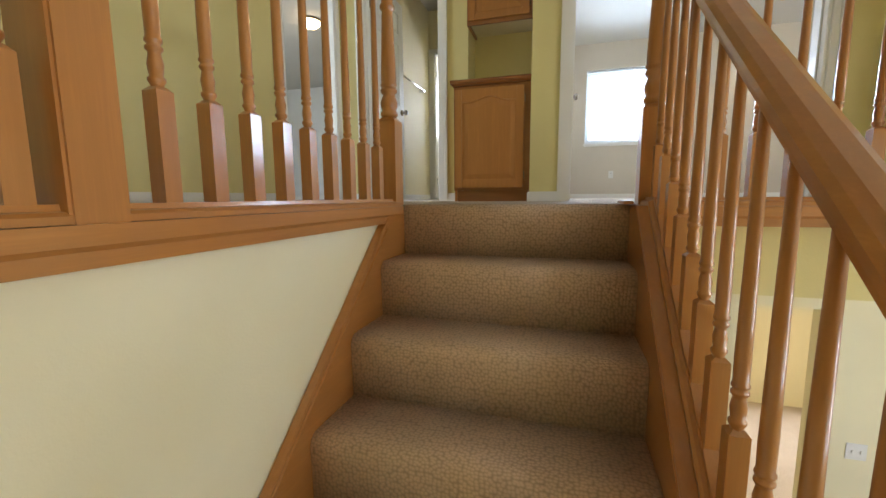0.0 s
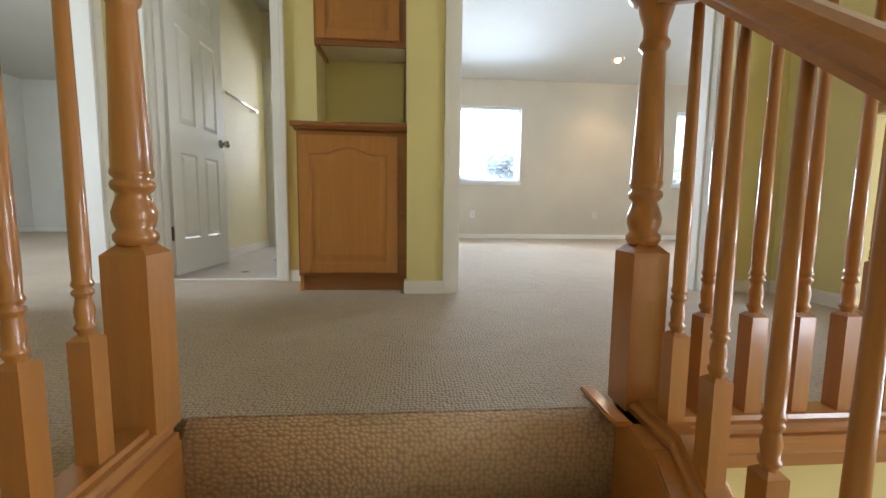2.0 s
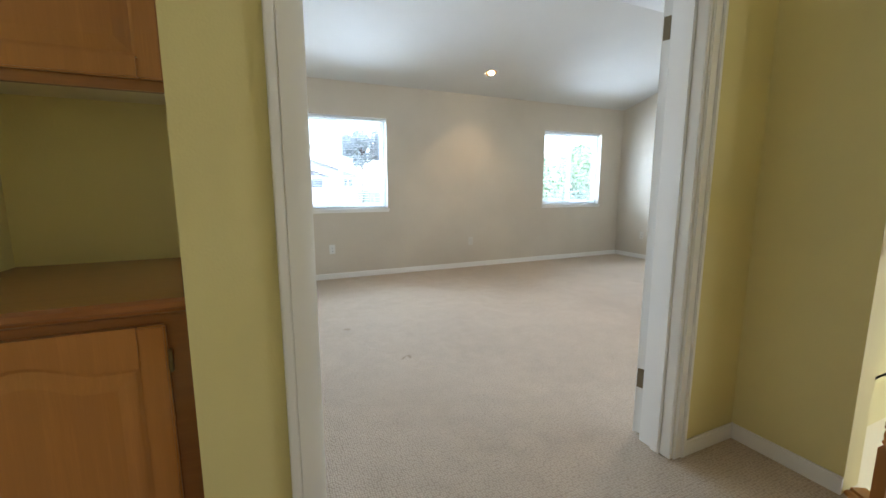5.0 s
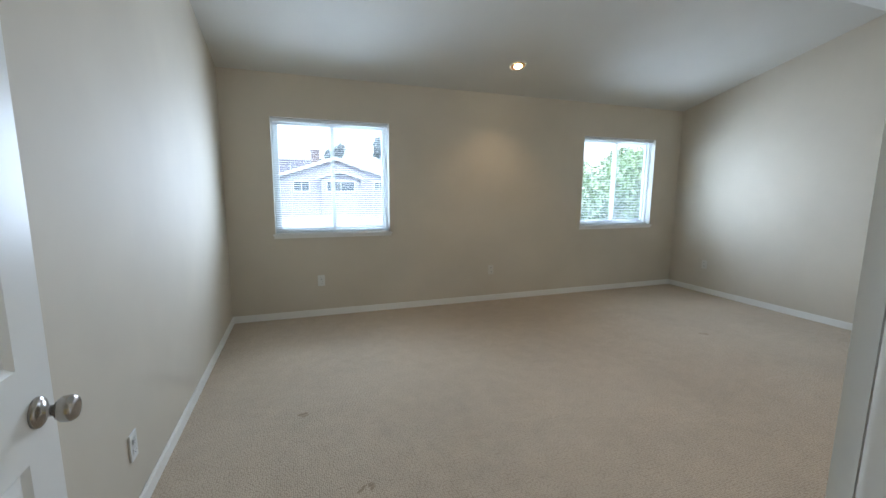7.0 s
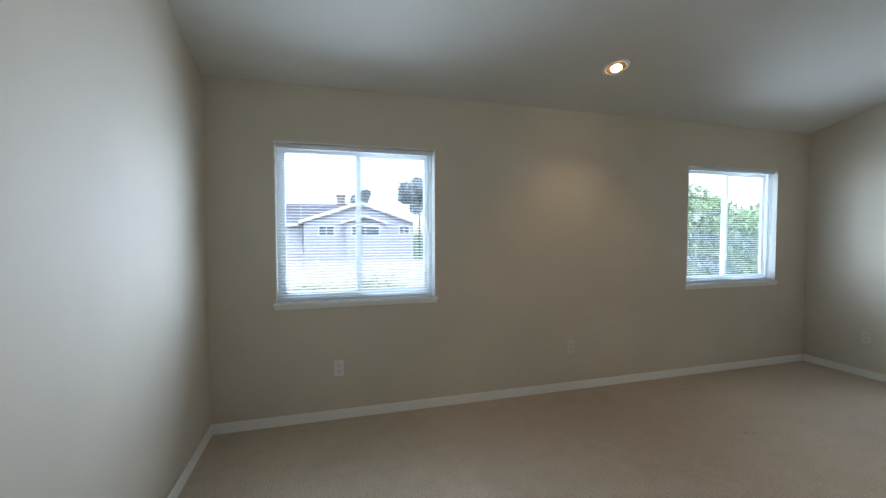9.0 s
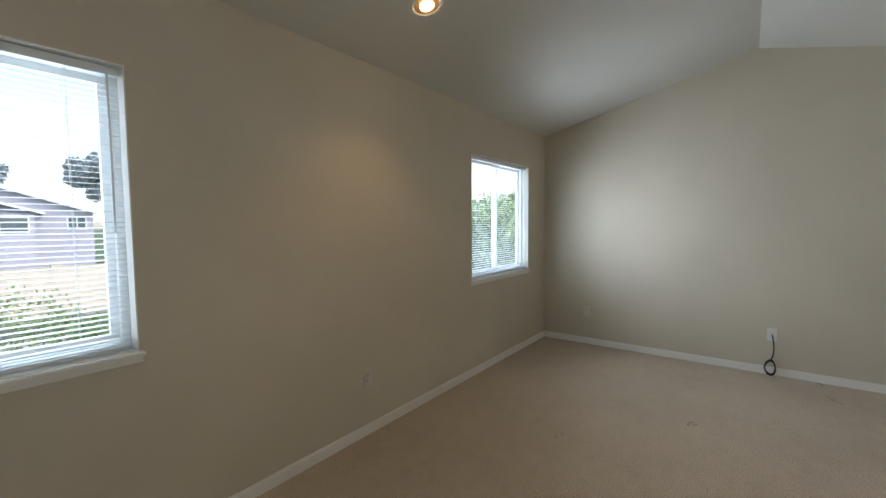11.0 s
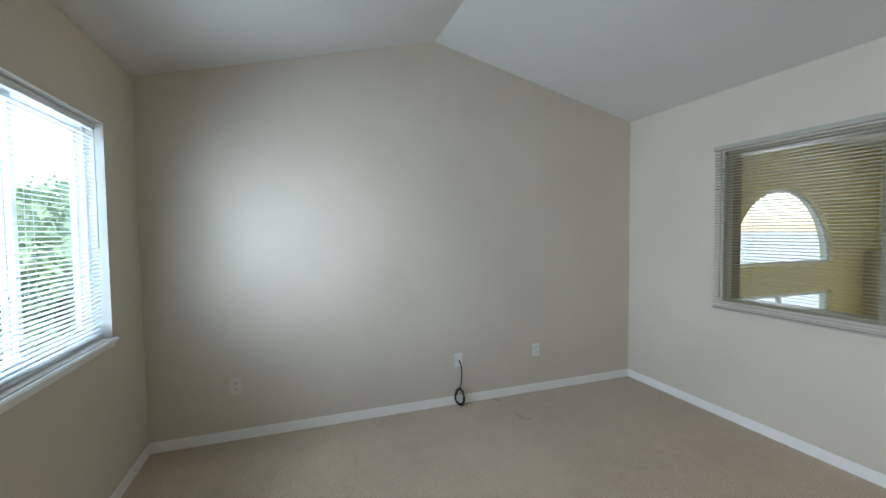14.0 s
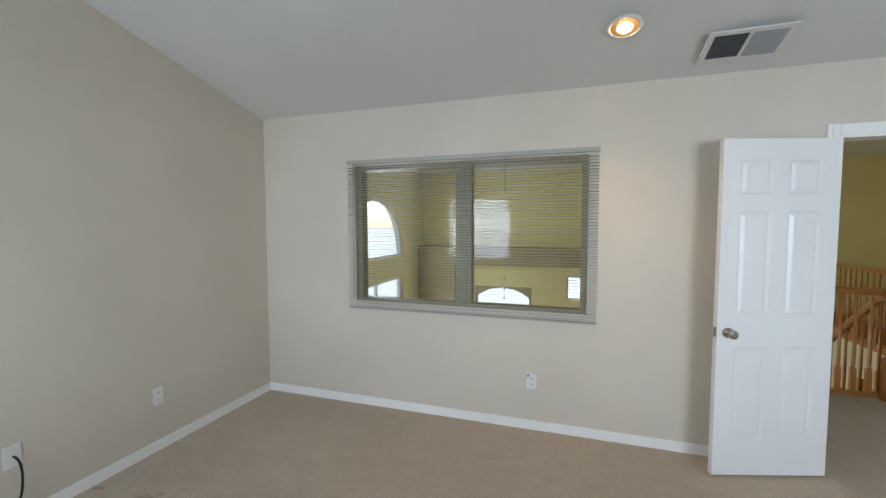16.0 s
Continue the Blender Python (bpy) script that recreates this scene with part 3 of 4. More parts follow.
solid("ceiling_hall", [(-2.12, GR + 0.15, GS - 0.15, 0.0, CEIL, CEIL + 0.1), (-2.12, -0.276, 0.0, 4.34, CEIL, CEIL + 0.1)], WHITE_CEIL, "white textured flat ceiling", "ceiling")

# stairwell side wall and stairs
wall_y("wall_stair_west", -0.80, -0.735, GS, Y1 + 0.0, -2.75, -0.068, CREAM, (), "cream painted wall beside the stairs")
stairs = empty("staircase", "carpeted stairs with rounded treads between oak skirts", "stairs", "", "structure")
for i in range(8):
    z1, yf = -i * RISE, Y1 - i * RUN
    z0, yb = z1 - RISE, yf + RUN + 0.012
    sec = [(yb, z1 - 0.02 - RISE), (yb, z1)] if i else [(yf + 0.03, z0), (yf + 0.03, z1 + 0.002)]
    nose = [(yf + 0.030 - 0.036 * math.sin(a / 1.72), z1 - 0.040 + 0.0405 * math.cos(a / 1.72)) for a in [j * math.pi / 8 for j in range(0, 8)]]
    sec += nose + [(yf, z0)]
    bm = bmesh.new()
    prism(bm, sec, 0, SX0, SX1)
    for f in bm.faces:
        f.smooth = len(f.verts) == 4 and abs(f.normal.x) < 0.5
    part("carpeted_step", bm, STAIR_CARPET_BRIGHT, stairs)
solid("floor_landing", [(SX0 - 0.03, SX1 + 0.06, GS, Y1 - 7 * RUN + 0.02, -8 * RISE - 0.2, -8 * RISE)], STAIR_CARPET_BRIGHT, "carpeted stair landing", "floor")


def slope_z(y, up):
    return min(0.0, (y - Y1) * RISE / RUN) + up


YB = Y1 - 7.2 * RUN
bm = bmesh.new()
prism(bm, [(Y1 + 0.02, -0.0225), (Y1 - 0.16, -0.03), (YB, slope_z(YB, 0.075)), (YB, slope_z(YB, -0.30)), (Y1 + 0.02, -0.30)], 0, -0.733, -0.701)
soften(bm, 0.003)
part("left_skirt_board", bm, OAK_Y, stairs, "varnished oak skirt board")
bm = bmesh.new()
prism(bm, [(Y1 - 0.19, slope_z(Y1 - 0.19, 0.055)), (Y1 - 0.19, slope_z(Y1 - 0.19, 0.085)), (YB, slope_z(YB, 0.10)), (YB, slope_z(YB, 0.07))], 0, -0.738, -0.694)
soften(bm, 0.006)
part("skirt_cap", bm, OAK_Y, stairs)
KY = -1.455
bm = bmesh.new()
prism(bm, [(Y1 + 0.05, -0.02), (Y1 + 0.05, 0.0), (KY, 0.0), (YB, (YB - KY) * 0.825), (YB, (YB - KY) * 0.825 - 0.50), (Y1 - 0.1, -0.42), (Y1 + 0.05, -0.32)], 0, 0.238, 0.355)
soften(bm, 0.004)
part("right_stringer", bm, OAK_Y, stairs, "varnished oak closed stringer")

# ---------------------------------------------------------------- railings
def square_turned(base_h, base_w, top_z, r, big=False):
    """A post: chamfered square base, then beads, a vase and a tapering shaft."""
    bm = bmesh.new()
    vs = box(bm, -base_w / 2, base_w / 2, -base_w / 2, base_w / 2, 0, base_h)
    edges = [e for e in bm.edges if all(abs(v.co.z - base_h) < 1e-6 for v in e.verts)]
    bmesh.ops.bevel(bm, geom=edges, offset=base_w * 0.24, segments=1, affect="EDGES")
    b, w = base_h - 0.004, base_w / 2
    if big:
        prof = [(w * 0.72, b), (w * 0.90, b + 0.012), (w * 0.90, b + 0.022), (w * 0.72, b + 0.030), (w * 0.86, b + 0.048), (w * 0.90, b + 0.064), (w * 0.74, b + 0.084), (w * 0.62, b + 0.098),
                (w * 0.84, b + 0.108), (w * 0.88, b + 0.115), (w * 0.84, b + 0.122), (w * 0.70, b + 0.126), (w * 0.84, b + 0.134), (w * 0.86, b + 0.141), (w * 0.80, b + 0.148), (w * 0.80, b + 0.17), (w * 0.56, top_z - 0.11),
                (w * 0.56, top_z - 0.108), (w * 0.74, top_z - 0.098), (w * 0.76, top_z - 0.088), (w * 0.60, top_z - 0.078), (w * 0.60, top_z - 0.055), (w * 0.80, top_z - 0.028), (w * 0.88, top_z - 0.014), (w * 0.88, top_z)]
    else:
        prof = [(w * 0.62, b - 0.002), (w * 0.62, b + 0.006), (w * 0.86, b + 0.014), (w * 0.86, b + 0.019), (w * 0.66, b + 0.023), (w * 0.80, b + 0.044), (w * 0.62, b + 0.062), (w * 0.60, b + 0.066), (w * 0.84, b + 0.071),
                (w * 0.84, b + 0.076), (w * 0.62, b + 0.080), (w * 0.84, b + 0.085), (w * 0.84, b + 0.090), (w * 0.72, b + 0.094), (w * 0.76, b + 0.14), (w * 0.50, top_z)]
    lathe(bm, prof, n=24 if big else 16)
    return bm


BAL_W, NEWEL_W = 0.036, 0.083
BAL_LEVEL = mesh_of("baluster", square_turned(0.22, BAL_W, 0.88, 0.014), OAK_Z)
BAL_RAKE = mesh_of("baluster", square_turned(0.205, BAL_W, 0.806, 0.014), OAK_Z)

BAL_TALL = mesh_of("baluster", square_turned(0.205, BAL_W, 0.835, 0.014), OAK_Z)


def piece(name, me, parent, x, y, z):
    o = new(name, me)
    o.parent, o.location = parent, (x, y, z)
    return o


def newel_post(parent, x, y, z=0.0, base=0.385, top=0.93):
    p = piece("newel_post", mesh_of("newel_post", square_turned(base, NEWEL_W, top, 0.04, True), OAK_Z), parent, x, y, z)
    bm = bmesh.new()
    lathe(bm, [(0.036, top - 0.004), (0.054, top + 0.006), (0.062, top + 0.020), (0.062, top + 0.034), (0.054, top + 0.046), (0.030, top + 0.052)], n=28)
    part("cap", bm, OAK_Y, p)
    return p


RAIL_SEC = [(-0.022, 0), (0.022, 0), (0.022, 0.012), (0.030, 0.022), (0.032, 0.040), (0.026, 0.054), (0.012, 0.062), (-0.012, 0.062), (-0.026, 0.054), (-0.032, 0.040), (-0.030, 0.022), (-0.022, 0.012)]
SHOE_SEC = [(-0.048, 0), (0.048, 0), (0.048, 0.012), (0.040, 0.018), (0.028, 0.020), (0.026, 0.030), (-0.026, 0.030), (-0.028, 0.020), (-0.040, 0.018), (-0.048, 0.012)]


def swept(sec, a, b):
    """A moulding of the given section from a to b, upright."""
    a, b = Vector(a), Vector(b)
    flat = Vector((b.x - a.x, b.y - a.y, 0)).normalized()
    side = Vector((flat.y, -flat.x, 0))
    bm = bmesh.new()
    lo, hi = ([bm.verts.new(p + side * u + Vector((0, 0, v))) for u, v in sec] for p in (a, b))
    n = len(sec)
    bm.faces.new(lo), bm.faces.new(hi[::-1])
    for i in range(n):
        bm.faces.new((lo[i], hi[i], hi[(i + 1) % n], lo[(i + 1) % n])).smooth = False
    bmesh.ops.recalc_face_normals(bm, faces=list(bm.faces))
    return bm


def level_run(parent, a, b, n, mat, rail_z=0.905, ends=(0.5, 0.5)):
    (ax, ay), (bx_, by) = a, b
    part("base_rail", swept(SHOE_SEC, (ax, ay, -0.002), (bx_, by, -0.002)), mat, parent)
    part("fascia_board", swept([(-0.052, -0.072), (0.052, -0.072), (0.052, -0.045), (0.058, -0.036), (0.058, -0.003), (-0.058, -0.003), (-0.058, -0.036), (-0.052, -0.045)], (ax, ay, 0), (bx_, by, 0)), mat, parent)
    part("handrail", swept(RAIL_SEC, (ax, ay, rail_z), (bx_, by, rail_z)), mat, parent)
    for i in range(n):
        f = (i + ends[0]) / (n - 1 + ends[0] + ends[1])
        piece("baluster", BAL_LEVEL, parent, ax + (bx_ - ax) * f, ay + (by - ay) * f, 0.027)


rail = empty("stair_railing", "varnished oak railing with turned balusters above the stairs", "railing", "oak railings")
XL, YNW = -0.755, -1.335
newel_post(rail, XL, YNW)
level_run(rail, (XL, YNW), (XL, -2.564), 9, OAK_Y, ends=(1.14, 1.28))
bm = bx(-0.05, 0.05, -0.045, 0.045, -0.03, 1.05, bevel=0.005)
bm.transform(Matrix.Translation((XL, -2.564, 0)))
part("corner_post", bm, OAK_Z, rail, "plain square oak post")
level_run(rail, (XL, -2.564), (XL, GS), 21, OAK_Y, ends=(0.75, 0.75))

rail2 = empty("stair_railing", "varnished oak handrail and balusters following the stairs down", "railing", "oak railings")
XR = 0.315
newel_post(rail2, 0.310, -1.262, top=0.915)
SLOPE = 0.825
part("base_rail", swept([(u * 0.8, v) for u, v in SHOE_SEC], (XR, -1.30, 0.0), (XR, KY, 0.0)), OAK_Y, rail2)
part("base_rail", swept([(u * 0.8, v) for u, v in SHOE_SEC], (XR, KY, 0.0), (XR, YB, (YB - KY) * SLOPE)), OAK_Y, rail2)
part("handrail", swept([(u * 1.05, v * 1.15) for u, v in RAIL_SEC], (XR, -1.42, 0.84), (XR, YB, 0.84 + (YB + 1.42) * 0.82)), OAK_Y, rail2)
part("rail_easing", swept([(u * 1.05, v * 1.15) for u, v in RAIL_SEC], (XR, -1.27, 0.905), (XR, -1.421, 0.8405)), OAK_Y, rail2)
for i in range(18):
    y = -1.395 - i * 0.1145
    z = min(0.0, (y - KY) * SLOPE)
    if y > YB + 0.05:
        piece("baluster", BAL_RAKE if y < KY else BAL_TALL, rail2, XR, y, z + 0.012)
bm = bmesh.new()
prism(bm, [(-1.20, 0.004), (-1.38, 0.004), (-1.38, 0.016), (-1.20, 0.016)], 0, 0.205, 0.243)
soften(bm, 0.003)
part("nosing_trim", bm, OAK_X, rail2, "rounded oak nosing end on the carpet edge")

rail3 = empty("hall_railing", "varnished oak railing round the open stairwell", "railing", "oak railings")
level_run(rail3, (0.32, -1.36), (1.065, -1.36), 6, OAK_X, ends=(0.77, 1.13))
newel_post(rail3, 1.065, -1.36)
level_run(rail3, (1.065, -1.36), (1.36, -1.36), 2, OAK_X, ends=(1, 1))
newel_post(rail3, 1.37, -1.36)
level_run(rail3, (1.37, -1.36), (1.895, -0.425), 8, OAK_Y, ends=(1, 0.6))

# ---------------------------------------------------------------- built-in cabinet in the niche
def cathedral_door(parent, x0, x1, z0, z1, y, arch=True):
    """A framed door with an arched raised panel, its face at y towards -y."""
    s, t = 0.055, 0.019
    bm = bmesh.new()
    box(bm, x0, x0 + s, y, y + t, z0, z1), box(bm, x1 - s, x1, y, y + t, z0, z1), box(bm, x0 + s, x1 - s, y, y + t, z0, z0 + s)
    soften(bm, 0.004)
    a, b = x0 + s, x1 - s
    def curve(u):
        return z1 - s - 0.004 - 0.036 * (0.5 - 0.5 * math.cos(math.pi * min(abs(u - 0.5) / 0.36, 1)))
    pts = [(a + (b - a) * i / 24, curve(i / 24)) for i in range(25)]
    prism(bm, [(a, z1)] + pts + [(b, z1)], 1, y + 0.001, y + t)
    door = part("cabinet_door", bm, OAK_Z, parent, "oak door with arched panel")
    bm = bmesh.new()
    rings = []
    for inset, yy in ((0.0, y + 0.008), (0.010, y + 0.010), (0.045, y + 0.004)):
        ring = [(a + inset, yy, z0 + s + inset), (b - inset, yy, z0 + s + inset)]
        ring += [(b - inset + (a - b + 2 * inset) * i / 24, yy, curve(i / 24) - inset) for i in range(25)]
        rings.append([bm.verts.new(p) for p in ring])
    for r0, r1 in zip(rings, rings[1:]):
        for i in range(len(r0)):
            bm.faces.new((r0[i], r0[(i + 1) % len(r0)], r1[(i + 1) % len(r0)], r1[i]))
    bm.faces.new(rings[-1])
    bmesh.ops.recalc_face_normals(bm, faces=list(bm.faces))
    part("raised_panel", bm, OAK_Z, door)
    for z in (z0 + 0.09, z1 - 0.09):
        part("hinge", bx(x1 + 0.001, x1 + 0.008, y + 0.004, y + 0.018, z - 0.028, z + 0.028, bevel=0.002), BRASS, door, "small dark brass hinge")


CX0, CX1, CY = -0.835, -0.2555, 0.055
cab = empty("base_cabinet", "varnished oak base cabinet with arched door panel", "cabinet")
bm = bmesh.new()
box(bm, CX0, CX0 + 0.018, CY + 0.02, 0.375, 0.0, 0.86)
box(bm, CX0 + 0.035, CX0 + 0.05, 0.40, 0.64, 0.0, 0.86), box(bm, CX1 - 0.018, CX1, CY + 0.02, 0.64, 0.085, 0.86)
box(bm, CX0 + 0.018, CX1 - 0.018, CY + 0.02, 0.37, 0.085, 0.10), box(bm, CX0 + 0.05, CX1 - 0.018, 0.62, 0.64, 0.085, 0.86)
part("carcass", bm, OAK_Z, cab)
bm = bmesh.new()
for q in ((CX0, CX0 + 0.04, CY, CY + 0.02, 0.085, 0.86), (CX1 - 0.055, CX1, CY, CY + 0.02, 0.085, 0.86), (CX0 + 0.04, CX1 - 0.055, CY, CY + 0.02, 0.82, 0.86), (CX0 + 0.04, CX1 - 0.055, CY, CY + 0.02, 0.085, 0.12)):
    box(bm, *q)
part("face_frame", bm, OAK_EDGE, cab, "darker oak face frame")
part("toe_kick", bx(CX0 + 0.02, CX1 + 0.001, CY + 0.035, CY + 0.05, 0.0, 0.085), OAK_EDGE, cab, "dark oak toe kick")
cathedral_door(cab, CX0 + 0.012, CX1 - 0.05, 0.105, 0.835, CY - 0.019)
top = empty("cabinet_top", "moulded oak cabinet top with dark front edge", "countertop")
bm = bmesh.new()
prism(bm, [(0.015, 0.875), (0.010, 0.880), (0.010, 0.892), (0.018, 0.900), (0.64, 0.900), (0.64, 0.875)], 0, CX0 + 0.04, CX1)
box(bm, CX0 - 0.02, CX0 + 0.04, 0.010, 0.376, 0.875, 0.8995)
part("top_board", bm, OAK_TOP, top)
bm = bmesh.new()
prism(bm, [(0.036, 0.861), (0.024, 0.868), (0.020, 0.8745), (0.37, 0.8745), (0.37, 0.861)], 0, CX0 - 0.008, CX1)
part("edge_moulding", bm, OAK_EDGE, top)

ucab = empty("wall_cabinet", "varnished oak wall cabinet above the niche", "cabinet")
UY, UZ = 0.335, 1.40
bm = bmesh.new()
box(bm, -0.799, -0.781, UY + 0.02, 0.648, UZ, 2.3), box(bm, CX1 - 0.018, CX1, UY + 0.02, 0.648, UZ, 2.3), box(bm, -0.781, CX1 - 0.018, UY + 0.02, 0.648, 2.28, 2.3)
part("carcass", bm, OAK_Z, ucab)
part("cabinet_bottom", bx(-0.781, CX1 - 0.018, UY + 0.02, 0.648, UZ + 0.02, UZ + 0.034), CREAM, ucab, "pale melamine cabinet underside")
bm = bmesh.new()
for q in ((-0.799, -0.76, UY, UY + 0.02, UZ, 2.3), (CX1 - 0.055, CX1, UY, UY + 0.02, UZ, 2.3), (-0.76, CX1 - 0.055, UY, UY + 0.02, UZ, UZ + 0.05), (-0.76, CX1 - 0.055, UY, UY + 0.02, 2.26, 2.3)):
    box(bm, *q)
part("face_frame", bm, OAK_EDGE, ucab, "darker oak face frame")
cathedral_door(ucab, -0.785, CX1 - 0.05, UZ + 0.028, 2.275, UY - 0.019)

# ---------------------------------------------------------------- bathroom seen through its doorway
wall_y("wall_bathroom_west", -2.0, -1.90, 0.50, 4.2, 0, 2.6, CREAM, (), "cream painted bathroom wall with towel bar")
wall_y("wall_bathroom_east", -0.90, -0.86, 0.50, 4.2, 0, 2.6, CREAM, (), "cream painted bathroom wall")
wall_x("wall_bathroom_back", 2.65, 2.75, -1.90, -0.90, 0, 2.6, CREAM, [(-1.84, -1.17, 0, 2.03)], "cream painted bathroom wall with inner doorway")
# Unseen window opening, added as a light source for the washroom.
wall_x("wall_washroom_north", 4.2, 4.34, -2.0, -0.276, 0, 2.6, CREAM, [(-1.72, -0.98, 1.1, 2.1)], "cream painted washroom wall with unseen added window opening")
door_frame_x("door_casing_washroom", -1.84, -1.17, 2.65, 2.75, 2.03)
solid("floor_bathroom", [(-2.0, -0.86, 0.441, 4.34, -0.31, -0.002)], BATH_FLOOR, "pale vinyl bathroom floor", "floor")
baseboard("baseboard_bathroom", [(-1.90, -1.886, 0.56, 2.65), (-0.914, -0.90, 0.56, 2.65)])
six_panel_door("white six-panel bathroom door, standing open", 0.68, pose(-1.722, 0.505, 0, 0, 0, 88.3), -1, 0.93)
six_panel_door("white six-panel washroom door, standing ajar", 0.62, pose(-1.815, 2.76, 0, 0, 0, 93), -1, 0.93)
solid("threshold_strip", [(-1.74, -1.06, 0.40, 0.44, 0.0, 0.006)], WHITE_TRIM, "white threshold strip in the bathroom doorway", "threshold", "structure", 0.002)
for x, y in ((-1.40, 0.742), (-1.40, 1.40), (-1.10, 1.07), (-1.10, 1.75)):
    bm = bx(-0.024, 0.024, -0.024, 0.024, 0, 0.0015)
    bm.transform(Matrix.Translation((x, y, -0.0018)) @ Matrix.Rotation(radians(45), 4, "Z"))
    tagged(new("tile_insert", mesh_of("tile_insert", bm, BATH_DOT)), "small dark diamond tile set in pale floor", "floor tile", "dark tile inserts")
towel = empty("towel_bar", "chrome towel bar on the bathroom wall", "towel bar")
bm = bmesh.new()
lathe(bm, [(0.009, 0), (0.009, 0.72)], n=14)
bm.transform(Matrix.Translation((-1.835, 1.52, 1.43)) @ Matrix.Rotation(radians(-90), 4, "X"))
part("bar", bm, CHROME, towel)
for y in (1.535, 2.225):
    part("bracket", bx(-1.90, -1.825, y - 0.014, y + 0.014, 1.412, 1.446, bevel=0.005), CHROME, towel)

# ---------------------------------------------------------------- bright side room beyond the hall's doorway
# The window opening is unseen, added to let light into the side room.
wall_y("wall_side_room_west", -6.6, -6.5, -2.5, 5.0, 0, 2.6, PALE, [(-2.0, -0.6, 0.85, 2.05)], "pale painted side room wall with unseen added window opening")
wall_x("wall_side_room_north", 5.0, 5.1, -6.6, -2.0, 0, 2.6, PALE, (), "pale painted side room wall")
wall_x("wall_side_room_south", -2.6, -2.5, -6.6, -2.12, 0, 2.6, PALE, (), "pale painted side room wall")
solid("wall_side_room_east", [(-2.12, -2.004, 0.505, 5.0, 0, 2.6), (-2.124, -2.1205, -2.5, -0.47, 0, 2.6)], PALE, "pale painted side room wall", "wall")
solid("floor_side_room", [(-6.6, -2.0605, -2.6, 5.1, -0.31, -0.001)], CARPET, "beige looped carpet floor", "floor")
solid("ceiling_side_room", [(-6.6, -2.1205, -2.6, 5.1, 2.44, 2.55)], WHITE_CEIL, "white side room ceiling", "ceiling")
baseboard("baseboard_side_room", [(-6.5, -6.486, -2.5, 5.0), (-6.486, -2.12, 4.986, 5.0)])
dome = empty("ceiling_dome_light", "warm lit glass dome ceiling light", "ceiling light", "", "", pose(-3.4, 2.05, 2.44))
bm = bmesh.new()
lathe(bm, [(0.15, 0), (0.155, -0.02), (0.14, -0.028)], n=28)
part("base", bm, BRASS, dome)
bm = bmesh.new()
lathe(bm, [(0.135, -0.02), (0.13, -0.05), (0.10, -0.085), (0.05, -0.105), (0.012, -0.108)], n=28)
part("shade", bm, glowing("warm_dome_glass", (1.0, 0.72, 0.38), 2.4), dome, "glowing frosted glass dome")

# ---------------------------------------------------------------- great room beyond the railing and inner window
def arch_outline(y0, y1, z0, n=24):
    c, r = (y0 + y1) / 2, (y1 - y0) / 2
    return [(c - r * math.cos(math.pi * i / n), z0 + r * math.sin(math.pi * i / n)) for i in range(n + 1)]


AY0, AY1, AZ = -3.92, -1.88, 0.95
bm = bmesh.new()
for q in ((GS, AY0, -2.75, 2.6), (AY1, 0.15, -2.75, 2.6), (AY0, AY1, 0.56, AZ), (AY0, AY1, -2.75, -1.3)):
    box(bm, GR, GR + 0.15, q[0], q[1], q[2], q[3])
arc = arch_outline(AY0, AY1, AZ)
for (ya, za), (yb, zb) in zip(arc, arc[1:]):
    prism(bm, [(ya, za), (ya, 2.6), (yb, 2.6), (yb, zb)], 0, GR, GR + 0.15)
tagged(new("wall_great_room_east", mesh_of("wall_great_room_east", bm, YELLOW)), "yellow painted tall wall with arched window", "wall", "", "structure")
w4 = empty("window_4", "tall arched window with white frame", "window", "", "structure")
bm = bmesh.new()
inner = [((y + 2.9) * 0.955 - 2.9, (z - AZ) * 0.955 + AZ) for y, z in arc]
for i in range(len(arc) - 1):
    prism(bm, [arc[i], arc[i + 1], inner[i + 1], inner[i]], 0, GR + 0.05, GR + 0.10)
box(bm, GR + 0.05, GR + 0.10, AY0, AY1, AZ, AZ + 0.04)
for q in ((AY0, AY0 + 0.05, -1.3, 0.56), (AY1 - 0.05, AY1, -1.3, 0.56), (AY0 + 0.05, AY1 - 0.05, 0.51, 0.56), (AY0 + 0.05, AY1 - 0.05, -1.3, -1.25), (-2.92, -2.88, -1.25, 0.51)):
    box(bm, GR + 0.05, GR + 0.10, *q)
part("window_frame", bm, VINYL_WHITE, w4)
for q in ((AY0 + 0.05, -2.92, -1.25, 0.51), (-2.88, AY1 - 0.05, -1.25, 0.51)):
    p = part("pane", bx(GR + 0.072, GR + 0.076, *q), GLASS, w4)
    p.visible_shadow = False
bm = bmesh.new()
prism(bm, inner, 0, GR + 0.072, GR + 0.076)
p = part("pane", bm, GLASS, w4)
p.visible_shadow = False

SW = (3.70, 4.86, -1.1, 0.26)
wall_x("wall_great_room_south", GS - 0.15, GS, -2.12, GR + 0.15, -2.75, 2.6, YELLOW, [SW, (2.62, 3.04, 0.06, 0.54)], "yellow painted tall wall with lower windows")
w5 = empty("window_5", "low window under an arched tan surround", "window", "", "structure")
bm = bmesh.new()
for q in ((SW[0], SW[0] + 0.05, SW[2], SW[3]), (SW[1] - 0.05, SW[1], SW[2], SW[3]), (SW[0] + 0.05, SW[1] - 0.05, SW[2], SW[2] + 0.05)):
    box(bm, q[0], q[1], GS - 0.1, GS - 0.05, q[2], q[3])
c = (SW[0] + SW[1]) / 2
